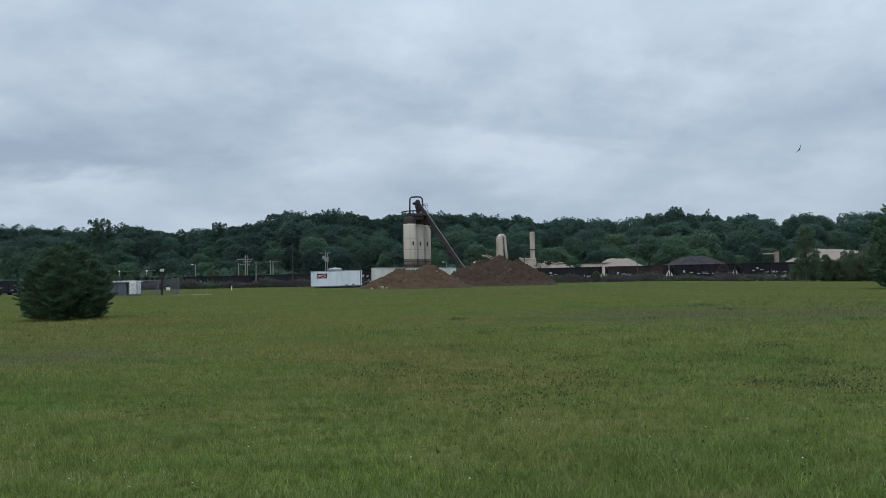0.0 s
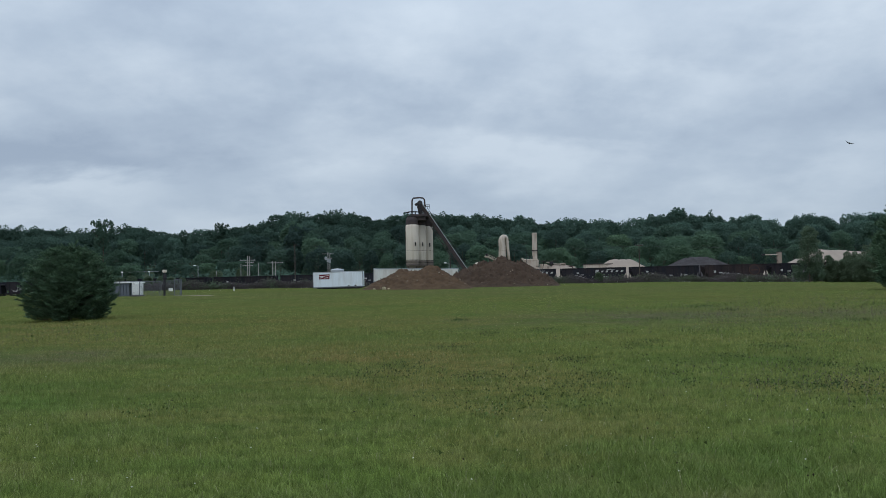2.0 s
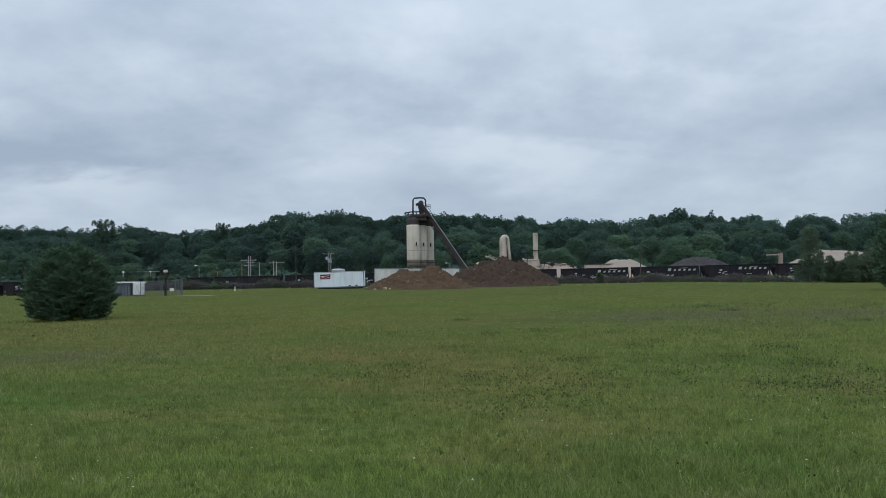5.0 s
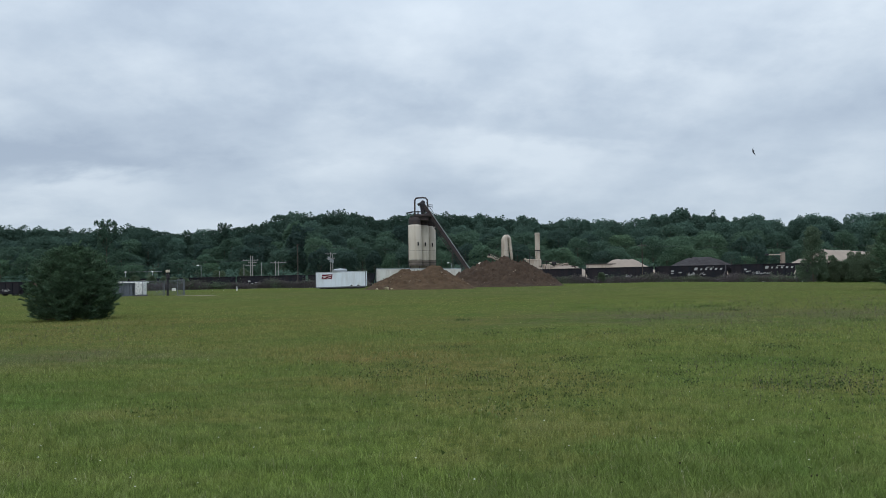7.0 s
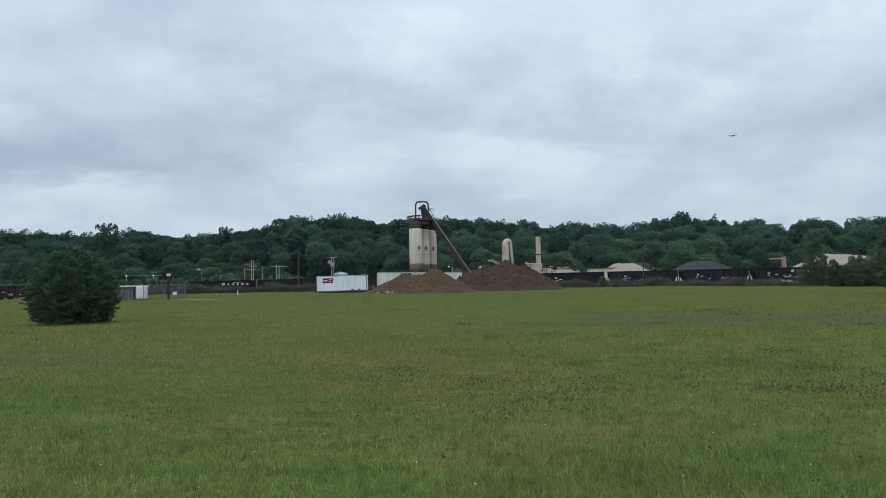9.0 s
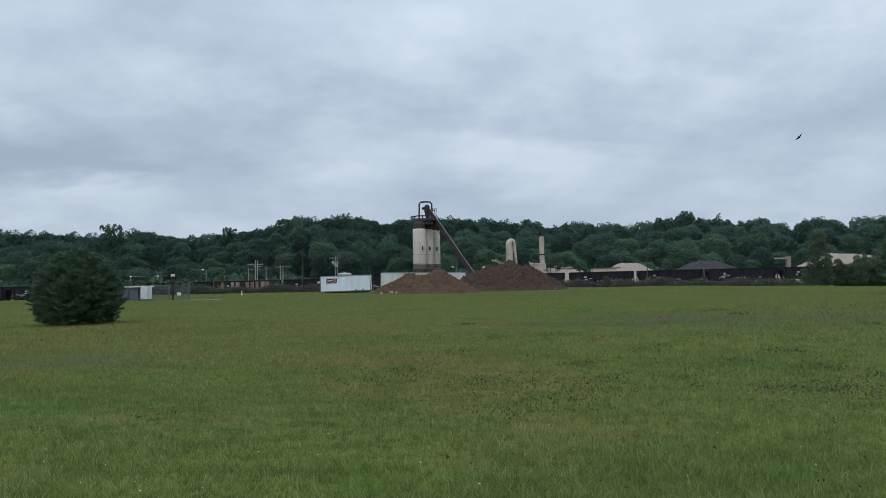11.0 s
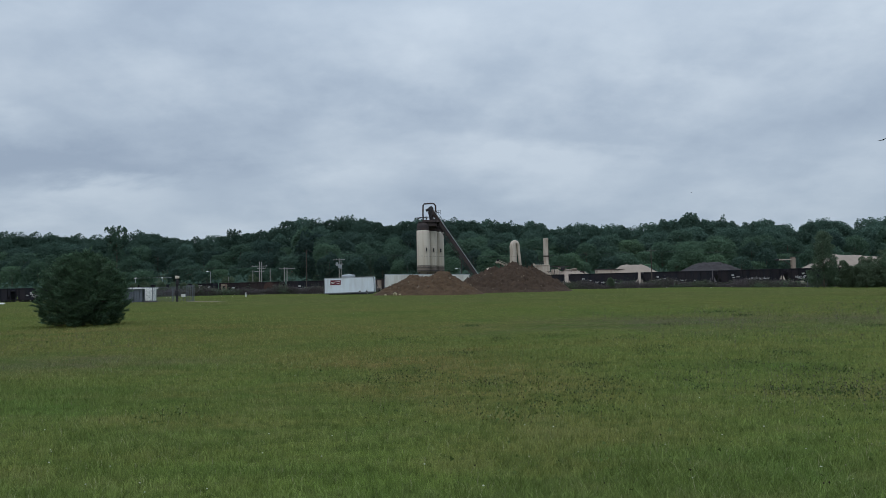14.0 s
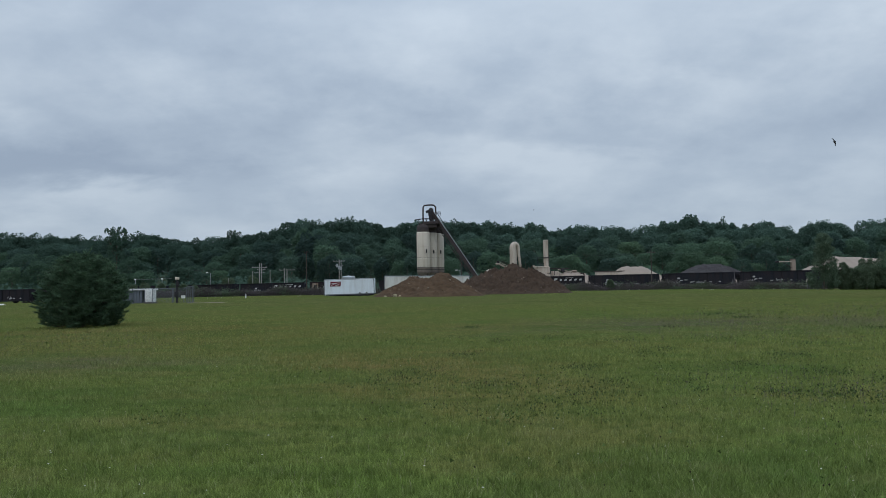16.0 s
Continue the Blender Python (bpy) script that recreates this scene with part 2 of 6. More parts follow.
    r.inputs["To Min"].default_value, r.inputs["To Max"].default_value = 1 - value_of_islands, 1 + value_of_islands
    l.new(g.outputs["Random Per Island"], r.inputs["Value"])
    tone = n.new("ShaderNodeHueSaturation")
    l.new(colour, tone.inputs["Color"])
    l.new(r.outputs[0], tone.inputs["Value"])
    l.new(tone.outputs[0], bs.inputs["Base Color"])
    tr = n.new("ShaderNodeBsdfTranslucent")
    l.new(tone.outputs[0], tr.inputs[0])
    ms = n.new("ShaderNodeMixShader")
    ms.inputs[0].default_value = 0.25
    l.new(bs.outputs[0], ms.inputs[1])
    l.new(tr.outputs[0], ms.inputs[2])
    l.new(ms.outputs[0], n["Material Output"].inputs[0])
    return m


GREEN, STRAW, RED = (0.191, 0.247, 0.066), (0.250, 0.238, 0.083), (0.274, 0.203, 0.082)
# the turf takes the blade colours at half their value
TURF_TONES = [tuple(c * 0.50 for c in k) for k in (GREEN, STRAW, RED)]
M_TURF = meadow_material("meadow turf", *TURF_TONES, 0.0, 0.0)
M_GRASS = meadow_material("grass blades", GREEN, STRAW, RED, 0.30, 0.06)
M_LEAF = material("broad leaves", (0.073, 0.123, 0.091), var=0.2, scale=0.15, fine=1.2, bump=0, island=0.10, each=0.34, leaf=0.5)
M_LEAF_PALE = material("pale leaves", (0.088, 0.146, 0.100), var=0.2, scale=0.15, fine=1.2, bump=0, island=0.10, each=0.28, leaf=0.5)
# darker copy of the broad leaves: the ridge's shade put into the colour
M_LEAF_DARK = material("shade-darkened leaves", (0.063, 0.107, 0.081), var=0.2, scale=0.15, fine=1.2, bump=0, island=0.10, each=0.2, leaf=0.5)
# brighter copy of the broad leaves: distant haze put into their colour
M_LEAF_FAR = material("haze-paled far leaves", (0.090, 0.150, 0.117), var=0.3, scale=0.12, fine=1.0, bump=0, island=0.10, leaf=0.5)
M_WOOD_FLOOR = material("ferns and litter of the wood", (0.040, 0.062, 0.034), var=0.6, scale=0.15, fine=2.5, bump=0.6, dirt=(0.045, 0.036, 0.024), dirt_scale=0.3)
M_BARK = material("grey bark", (0.12, 0.10, 0.08), var=0.35, scale=2, fine=20, bump=0.4)
M_NEEDLE = material("spruce needles", (0.082, 0.136, 0.081), var=1.2, scale=3.2, fine=9, bump=0, island=0.55, leaf=0.12)
M_JUNIPER = material("juniper foliage", (0.108, 0.155, 0.100), var=0.3, scale=0.8, fine=5, bump=0, island=0.25, leaf=0.5)
M_BRUSH = material("dry brush", (0.084, 0.072, 0.072), var=0.35, scale=0.3, fine=3, bump=0, island=0.3, leaf=0.2,
                   dirt=(0.06, 0.085, 0.04), dirt_amount=0.8, dirt_scale=0.15)
M_BUSH = material("bush leaves", (0.112, 0.152, 0.094), var=0.3, scale=0.3, fine=3, bump=0, island=0.20, leaf=0.6)
M_DIRT_A = material("brown topsoil", (0.083, 0.052, 0.030), var=0.7, scale=0.8, fine=3.4, bump=0.8, island=0.25, dirt=(0.046, 0.028, 0.017), dirt_scale=0.9)
M_DIRT_B = material("dark clods", (0.047, 0.031, 0.021), var=0.85, scale=1.0, fine=3.4, bump=0.9, island=0.25, dirt=(0.028, 0.018, 0.013), dirt_scale=0.9)
M_TAN = material("crushed stone", (0.262, 0.215, 0.176), var=0.18, scale=0.3, fine=6, bump=0.5, dirt=(0.20, 0.16, 0.13), dirt_scale=0.25)
M_BLACK_STONE = material("milled asphalt", (0.038, 0.034, 0.035), var=0.3, scale=0.4, fine=7, bump=0.7, dirt=(0.07, 0.065, 0.07), dirt_scale=0.3)
M_CREAM = material("cream silo paint", (0.60, 0.53, 0.45), rough=0.5, var=0.08, scale=0.5, fine=6, bump=0.03,
                   dirt=(0.42, 0.33, 0.24), dirt_amount=0.5, dirt_scale=0.9, streak=(2.2, 2.2, 0.15))
M_DULL_CREAM = material("dusty cream paint", (0.46, 0.40, 0.335), rough=0.6, var=0.14, scale=0.6, fine=6, bump=0.05,
                        dirt=(0.27, 0.20, 0.15), dirt_amount=0.6, dirt_scale=0.9, streak=(2.0, 2.0, 0.3))
M_SKIRT = material("dusty brown skirt paint", (0.20, 0.165, 0.14), rough=0.7, var=0.3, scale=0.8, fine=8, bump=0.1, dirt=(0.09, 0.07, 0.06), dirt_scale=0.6)
M_RUST = material("rusty brown steel", (0.058, 0.048, 0.049), rough=0.75, var=0.35, scale=1.2, fine=9, bump=0.2, dirt=(0.088, 0.060, 0.050), dirt_scale=0.8)
M_DARK_STEEL = material("sooty steel", (0.035, 0.033, 0.036), rough=0.6, var=0.35, scale=1.5, fine=10, bump=0.15)
M_WHITE = material("white trailer paint", (0.68, 0.73, 0.78), rough=0.45, var=0.06, scale=0.8, fine=5, bump=0.03,
                   dirt=(0.36, 0.34, 0.31), dirt_amount=0.35, dirt_scale=0.8, streak=(1.5, 1.5, 0.3))
M_GREY_STEEL = material("galvanised steel", (0.36, 0.38, 0.40), rough=0.5, metal=0.5, var=0.15, scale=1, fine=12, bump=0.05)
M_OLD_WHITE = material("aged white trailer paint", (0.60, 0.60, 0.57), rough=0.5, var=0.08, scale=0.8, fine=5, bump=0.03,
                       dirt=(0.30, 0.24, 0.19), dirt_amount=0.5, dirt_scale=0.7, streak=(1.5, 1.5, 0.3))
M_FENCE = material("dull galvanised wire", (0.14, 0.15, 0.165), rough=0.6, metal=0.3, var=0.2, scale=1, fine=12, bump=0.05)
M_BOARD = material("blue-grey boards", (0.12, 0.135, 0.16), rough=0.8, var=0.3, scale=1.5, fine=12, bump=0.1)
M_STONE = material("pale field stones", (0.19, 0.155, 0.12), var=0.3, scale=1, fine=8, bump=0.4, island=0.3)
M_PALE_STONE = material("pale sandstone", (0.30, 0.26, 0.17), var=0.35, scale=2, fine=9, bump=0.5)
M_STRAW = material("dry grass stalks", (0.31, 0.30, 0.18), var=0.2, scale=2, fine=12, bump=0, island=0.4, leaf=0.25)
M_WOOD = material("grey pole wood", (0.31, 0.30, 0.29), var=0.25, scale=1.5, fine=12, bump=0.2)
M_WOOD_DARK = material("dark pole wood", (0.085, 0.070, 0.060), var=0.3, scale=1.5, fine=12, bump=0.2)
M_CAR_BLACK = material("black hopper paint", (0.018, 0.018, 0.024), rough=0.6, var=0.3, scale=0.5, fine=5, bump=0.1, each=0.2,
                       dirt=(0.036, 0.027, 0.028), dirt_amount=0.6, dirt_scale=0.5, streak=(1.5, 1.5, 0.4))
M_CAR_BROWN = material("brown hopper paint", (0.029, 0.023, 0.026), rough=0.65, var=0.3, scale=0.5, fine=5, bump=0.1, each=0.25,
                       dirt=(0.055, 0.038, 0.035), dirt_amount=0.6, dirt_scale=0.5, streak=(1.5, 1.5, 0.4))
M_CAR_TAN = material("faded tan car paint", (0.28, 0.225, 0.185), rough=0.7, var=0.3, scale=0.8, fine=5, bump=0.1,
                     dirt=(0.11, 0.06, 0.04), dirt_amount=0.9, dirt_scale=0.6, streak=(1.5, 1.5, 0.3))
M_PAINT_WHITE = material("white lettering", (0.70, 0.70, 0.68), rough=0.6, var=0.15, scale=2, fine=12, bump=0)
M_STENCIL = material("grimy stencil paint", (0.38, 0.37, 0.37), rough=0.7, var=0.3, scale=3, fine=14, bump=0)
M_PAINT_RED = material("dark red decal", (0.13, 0.012, 0.025), rough=0.5, var=0.15, scale=2, fine=12, bump=0)
M_PAINT_RUST = material("faded orange decal", (0.064, 0.038, 0.032), rough=0.7, var=0.25, scale=2, fine=12, bump=0)
M_GRAVEL = material("ballast gravel", (0.11, 0.10, 0.10), var=0.35, scale=1, fine=9, bump=0.7)
M_BIRD = material("dark brown feathers", (0.020, 0.017, 0.016), rough=0.7, var=0.3, scale=3, fine=20, bump=0)
M_WEED = material("dark weed heads", (0.024, 0.017, 0.011), var=0.3, scale=5, fine=20, bump=0, island=0.3)
M_WEED_MAUVE = material("mauve weed heads", (0.120, 0.100, 0.095), var=0.3, scale=5, fine=20, bump=0, island=0.4)
M_WEED_LEAF = material("weed leaves", (0.085, 0.125, 0.036), var=0.3, scale=5, fine=20, bump=0, island=0.4, leaf=0.2)
M_WEED_DEEP = material("deep green weed leaves", (0.050, 0.078, 0.026), var=0.3, scale=5, fine=20, bump=0, island=0.4, leaf=0.2)
M_PETAL = material("white petals", (0.62, 0.62, 0.54), var=0.1, scale=5, fine=20, bump=0)


# ---- mesh helpers ----
def soup(name, verts, faces):
    """A mesh from arrays of points and of triangles or quads."""
    verts, faces = np.asarray(verts, np.float32), np.asarray(faces, np.int32)
    me = bpy.data.meshes.new(name)
    k = faces.shape[1]
    me.vertices.add(len(verts))
    me.vertices.foreach_set("co", verts.ravel())
    me.loops.add(faces.size)
    me.loops.foreach_set("vertex_index", faces.ravel())
    me.polygons.add(len(faces))
    me.polygons.foreach_set("loop_start", np.arange(0, faces.size, k, dtype=np.int32))
    me.polygons.foreach_set("loop_total", np.full(len(faces), k, np.int32))
    me.update(calc_edges=True)
    return me


def part(name, bm, mat, parent=None, label="", smooth=False, m=None):
    """Links a bmesh, or a mesh, as one mesh object under a thing or a part."""
    if isinstance(bm, bmesh.types.BMesh):
        me = bpy.data.meshes.new(name)
        bm.to_mesh(me)
        bm.free()
    else:
        me = bm
    if mat and not me.materials:
        me.materials.append(mat)
    if smooth:
        me.polygons.foreach_set("use_smooth", np.ones(len(me.polygons), bool))
    ob = new(name, me)
    if parent:
        ob.parent = parent
    if m is not None:
        ob.matrix_basis = m
    if label:
        ob["label"] = label
    return ob


def thing(name, m, label, category, group="", kind=""):
    ob = new(name)
    ob.matrix_basis = m
    return tagged(ob, label, category, group, kind)


def box(bm, lo, hi, bevel=0.0):
    """A box between two corners, its edges rounded off."""
    lo, hi = Vector(lo), Vector(hi)
    r = bmesh.ops.create_cube(bm, size=1.0, matrix=Matrix.Translation((lo + hi) / 2) @ Matrix.Diagonal((*(hi - lo), 1)))
    if bevel:
        es = list({e for v in r["verts"] for e in v.link_edges})
        bmesh.ops.bevel(bm, geom=es, offset=bevel, segments=1, affect="EDGES")
    return bm


def tube(bm, p, q, r1, r2=None, n=8):
    """A tapered round bar from p to q."""
    p, q = Vector(p), Vector(q)
    d = q - p
    m = Matrix.Translation((p + q) / 2) @ d.to_track_quat("Z", "Y").to_matrix().to_4x4()
    bmesh.ops.create_cone(bm, cap_ends=True, segments=n, radius1=r1, radius2=r1 if r2 is None else r2, depth=d.length, matrix=m)
    return bm


def beam(bm, p, q, w, h):
    """A square bar from p to q, w wide and h deep."""
    p, q = Vector(p), Vector(q)
    d = q - p
    m = Matrix.Translation((p + q) / 2) @ d.to_track_quat("X", "Z").to_matrix().to_4x4()
    bmesh.ops.create_cube(bm, size=1.0, matrix=m @ Matrix.Diagonal((d.length, w, h, 1)))
    return bm


def lathe(bm, profile, n=24, at=(0, 0, 0)):
    """A turned body from (radius, height) pairs."""
    rings = []
    for r, z in profile:
        rings.append([bm.verts.new((at[0] + r * math.cos(2 * math.pi * i / n), at[1] + r * math.sin(2 * math.pi * i / n), at[2] + z)) for i in range(n)])
    for a, b in zip(rings, rings[1:]):
        for i in range(n):
            bm.faces.new((a[i], a[(i + 1) % n], b[(i + 1) % n], b[i]))
    bm.faces.new(rings[-1])
    bm.faces.new(rings[0][::-1])
    return bm


def sweep(bm, pts, radii, n=10, flat=1.0):
    """A bent pipe along points that lie in one upright plane."""
    rings = []
    for i, p in enumerate(pts):
        p = Vector(p)
        d = (Vector(pts[min(i + 1, len(pts) - 1)]) - Vector(pts[max(i - 1, 0)])).normalized()
        side = Vector((0, 1, 0))
        up = d.cross(side).normalized()
        r = radii[i] if isinstance(radii, (list, tuple)) else radii
        rings.append([bm.verts.new(p + up * r * math.cos(2 * math.pi * k / n) + side * r * flat * math.sin(2 * math.pi * k / n)) for k in range(n)])
    for a, b in zip(rings, rings[1:]):
        for k in range(n):
            bm.faces.new((a[k], b[k], b[(k + 1) % n], a[(k + 1) % n]))
    bm.faces.new(rings[0])
    bm.faces.new(rings[-1][::-1])
    return bm


def B():
    return bmesh.new()


def smoothstep(a, b, x):
    t = np.clip((np.asarray(x, float) - a) / (b - a), 0, 1)
    return t * t * (3 - 2 * t)


def ground_z(x, y):
    """Height of the land: a level meadow, shallow falls to the east and to the railway in the west, and a wooded rise beyond the railway."""
    x, y = np.asarray(x, float), np.asarray(y, float)
    z = -0.5 * smoothstep(35, 80, x) * smoothstep(60, 120, y)
    z = z + 0.06 * np.sin(x * 0.21 + 1.0) * np.sin(y * 0.17) * smoothstep(8, 25, y)
    z = z - 1.35 * smoothstep(-62, -88, x) * smoothstep(92, 132, y) * (1 - smoothstep(180, 205, y))
    rise = 9.0 + 6.0 * np.exp(-((x + 40) / 70) ** 2) + 3.0 * np.exp(-((x - 130) / 60) ** 2)
    return z + rise * smoothstep(205, 320, y) - 6 * smoothstep(420, 800, y)


def scatter_cards(rng, centre, normal, size, aspect=1.0, out=0.55):
    """Small triangular leaf clumps at the given centres, turned mostly along the given normals."""
    k = len(centre)
    nrm = normal * out + rng.normal(size=(k, 3)) * (1 - out)
    nrm /= np.linalg.norm(nrm, axis=1, keepdims=True) + 1e-9
    a = np.cross(nrm, rng.normal(size=(k, 3)))
    a /= np.linalg.norm(a, axis=1, keepdims=True) + 1e-9
    b = np.cross(nrm, a)
    s = (size * rng.uniform(0.6, 1.4, k))[:, None]
    v = np.stack([centre + a * s, centre - a * s * 0.5 + b * s * 0.8 * aspect, centre - a * s * 0.5 - b * s * 0.8 * aspect], 1)
    return v.reshape(-1, 3), np.arange(3 * k).reshape(-1, 3)


def lumps_on(rng, d, scales, amounts):
    """A smooth uneven field over directions d, about -1 to 1 at each scale."""
    out = np.zeros(len(d))
    for f, a in zip(scales, amounts):
        w, ph = rng.normal(size=(7, 3)) * f, rng.uniform(0, 6.28, 7)
        out += a * np.sin(d @ w.T + ph).sum(1) / 2.6
    return out


def crown_mesh(name, seed, masses, count, size, inner=0.3, loose=0.09):
    """A crown of many leaf clumps on uneven masses of foliage: (x, y, z, rx, rz) each, none inside another."""
    rng = np.random.default_rng(seed)
    mass = np.array(masses, float)
    w = mass[:, 3] * (mass[:, 3] + mass[:, 4])
    pick = rng.choice(len(mass), count * 3, p=w / w.sum())
    d = rng.normal(size=(count * 3, 3))
    d /= np.linalg.norm(d, axis=1, keepdims=True)
    d[:, 2] = np.where(rng.random(count * 3) < 0.35, np.abs(d[:, 2]), d[:, 2])
    swell = np.ones(count * 3)
    for k in range(len(mass)):
        on = pick == k
        swell[on] += lumps_on(rng, d[on], (2.4, 5.5, 11.0), (0.10, 0.09, 0.05))
    deep = np.where(rng.random(count * 3) < inner, rng.uniform(0.55, 0.95, count * 3), 1.02 - np.abs(rng.normal(0, loose, count * 3)))
    c = mass[pick]
    ctr = c[:, :3] + d * (swell * deep)[:, None] * np.stack([c[:, 3], c[:, 3], c[:, 4]], 1)
    buried = np.zeros(count * 3, bool)
    for k, (x, y, z, rx, rz) in enumerate(mass):
        q = (ctr - [x, y, z]) / [rx, rx, rz]
        buried |= ((q ** 2).sum(1) < 0.5) & (pick != k)
    keep = np.flatnonzero(~buried)[:count]
    v, f = scatter_cards(rng, ctr[keep], d[keep] * [0.7, 0.7, 1] + [0, 0, 0.2], size, 1.0, 0.40)
    return soup(name, v, f)


# ---- the ground ----
def build_ground():
    xs = np.concatenate([[-3000, -1500, -800, -450], np.arange(-300, 301, 10.0), [450, 800, 1500, 3000]])
    ys = np.concatenate([[-3000, -1200, -400, -120, -40], np.arange(-20, 421, 8.0), [520, 700, 1000, 1800, 4000]])
    gx, gy = np.meshgrid(xs, ys)
    v = np.stack([gx, gy, ground_z(gx, gy)], -1).reshape(-1, 3)
    w = len(xs)
    i = (np.arange(len(ys) - 1)[:, None] * w + np.arange(w - 1)[None, :]).ravel()
    f = np.stack([i, i + 1, i + 1 + w, i + w], 1)
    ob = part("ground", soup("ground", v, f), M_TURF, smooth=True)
    ob.data.materials.append(M_WOOD_FLOOR)
    wooded = v[f][:, :, 1].mean(1) > 205              # ferns and litter under the trees beyond the railway
    ob.data.polygons.foreach_set("material_index", wooded.astype(np.int32))
    tagged(ob, "rough green meadow with straw and reddish patches", "meadow", kind="structure")


def blades(rng, n, near, far, power, height, width, wide_per_m, curved):
    """Grass blades, single near by, widened with distance to fit the camera's view."""
    u = rng.random(n)
    inv = (1 / far) ** power + u * ((1 / near) ** power - (1 / far) ** power)
    d = inv ** (-1 / power)
    x = rng.uniform(-0.74, 0.74, n) * d + rng.uniform(-1.5, 1.5, n)
    p = np.stack([x, d, ground_z(x, d)], 1)
    turn = rng.uniform(0, 2 * np.pi, n)
    side = np.stack([np.cos(turn), np.sin(turn), np.zeros(n)], 1)
    lean = np.stack([-np.sin(turn), np.cos(turn), np.zeros(n)], 1) * rng.normal(0, 0.6, n)[:, None] + rng.normal(0, 0.35, (n, 3)) * [1, 1, 0]
    patchy = 0.75 + 0.5 * (0.5 + 0.5 * np.sin(x * 1.3 + 2 * np.sin(d * 0.9)) * np.sin(d * 1.1 + np.sin(x * 0.7)))
    h = (height * rng.uniform(0.5, 1.25, n) * patchy)[:, None]
    w = (np.maximum(width, wide_per_m * d) * rng.uniform(0.6, 1.3, n))[:, None]
    up = np.array([0, 0, 1.0])
    if curved:
        mid = p + up * h * 0.6 + lean * h * 0.35
        tip = p + up * h * 0.95 + lean * h * 1.1
        v = np.stack([p - side * w / 2, p + side * w / 2, mid + side * w * 0.42, mid - side * w * 0.42, tip], 1).reshape(-1, 3)
        k = np.arange(n)[:, None] * 5
        f = np.concatenate([k + [0, 1, 2], k + [0, 2, 3], k + [3, 2, 4]])
    else:
        tip = p + up * h + lean * h
        v = np.stack([p - side * w / 2, p + side * w / 2, tip], 1).reshape(-1, 3)
        f = np.arange(n * 3).reshape(-1, 3)
    return v, f


def build_grass():
    rng = np.random.default_rng(5)
    v, f = blades(rng, 120000, 4.0, 48, 1.3, 0.076, 0.0042, 0.00055, True)
    tagged(part("grass", soup("grass", v, f), M_GRASS), "long green meadow grass with straw-coloured blades", "grass", kind="stuff")
    v, f = blades(rng, 410000, 4.0, 150, 0.6, 0.045, 0.0046, 0.00060, False)
    tagged(part("grass", soup("grass", v, f), M_GRASS), "rough grass of the open meadow", "grass", kind="stuff")
    v, f = blades(rng, 2600, 4.0, 20, 1.2, 0.085, 0.0032, 0.0003, True)
    tagged(part("dry_grass", soup("dry_grass", v, f), M_STRAW), "scattered pale dry grass stalks", "grass", kind="stuff")
    v, f = blades(rng, 70000, 14.0, 139, 0.45, 0.058, 0.010, 0.0006, False)
    tagged(part("grass", soup("grass", v, f), M_GRASS), "taller grass tufts over the far meadow", "grass", kind="stuff")
    # the same meadow goes on round the stand and to the sides
    n = 60000
    a, d = rng.uniform(0, 2 * np.pi, n), 45 * rng.random(n) ** 0.8 + 0.4
    x, y = d * np.sin(a), d * np.cos(a)
    keep = (np.abs(x) > 0.70 * y) | (y < 5)
    x, y, d = x[keep], y[keep], d[keep]
    n = len(x)
    p = np.column_stack([x, y, ground_z(x, y)])
    w = np.column_stack([np.cos(a[keep]), -np.sin(a[keep]), np.zeros(n)]) * (0.004 + 0.0007 * d)[:, None]
    tip = p + np.column_stack([rng.normal(0, 0.06, n), rng.normal(0, 0.06, n), rng.uniform(0.05, 0.11, n)])
    v = np.stack([p - w, p + w, tip], 1).reshape(-1, 3)
    tagged(part("grass", soup("grass", v, np.arange(3 * n).reshape(-1, 3)), M_GRASS), "rough grass of the open meadow", "grass", kind="stuff")


def weed_spots(rng, centres, spread, count):
    c = np.asarray(centres, float)
    k = rng.integers(0, len(c), count)
    p = c[k, :2] + rng.normal(size=(count, 2)) * spread * c[k, 2:3]
    return p[(p[:, 1] > 4.5) & (p[:, 1] < 120)]


def stalks_with_heads(rng, p, h, head, tall=1.0):
    """Thin stalks, and a small faceted head on each."""
    n = len(p)
    d = p[:, 1]
    base = np.column_stack([p, ground_z(p[:, 0], p[:, 1])])
    hh = h * rng.uniform(0.7, 1.3, n)
    tip = base + np.column_stack([rng.normal(0, 0.05, n), rng.normal(0, 0.05, n), hh])
    w = (0.0012 + 0.00012 * d)[:, None] * [1, 0, 0]
    sv = np.stack([base - w, base + w, tip], 1).reshape(-1, 3)
    s = (np.maximum(head, 0.00042 * d) * rng.uniform(0.6, 1.3, n))[:, None]
    o = np.array([[1, 0, 0], [0, 1, 0], [-1, 0, 0], [0, -1, 0], [0, 0, tall], [0, 0, -tall]], float)
    hv = (tip[:, None, :] + o[None] * s[:, :, None]).reshape(-1, 3)
    tri = np.array([[0, 1, 4], [1, 2, 4], [2, 3, 4], [3, 0, 4], [1, 0, 5], [2, 1, 5], [3, 2, 5], [0, 3, 5]])
    hf = (np.arange(n)[:, None, None] * 6 + tri[None]).reshape(-1, 3)
    return sv, np.arange(len(sv)).reshape(-1, 3), hv, hf


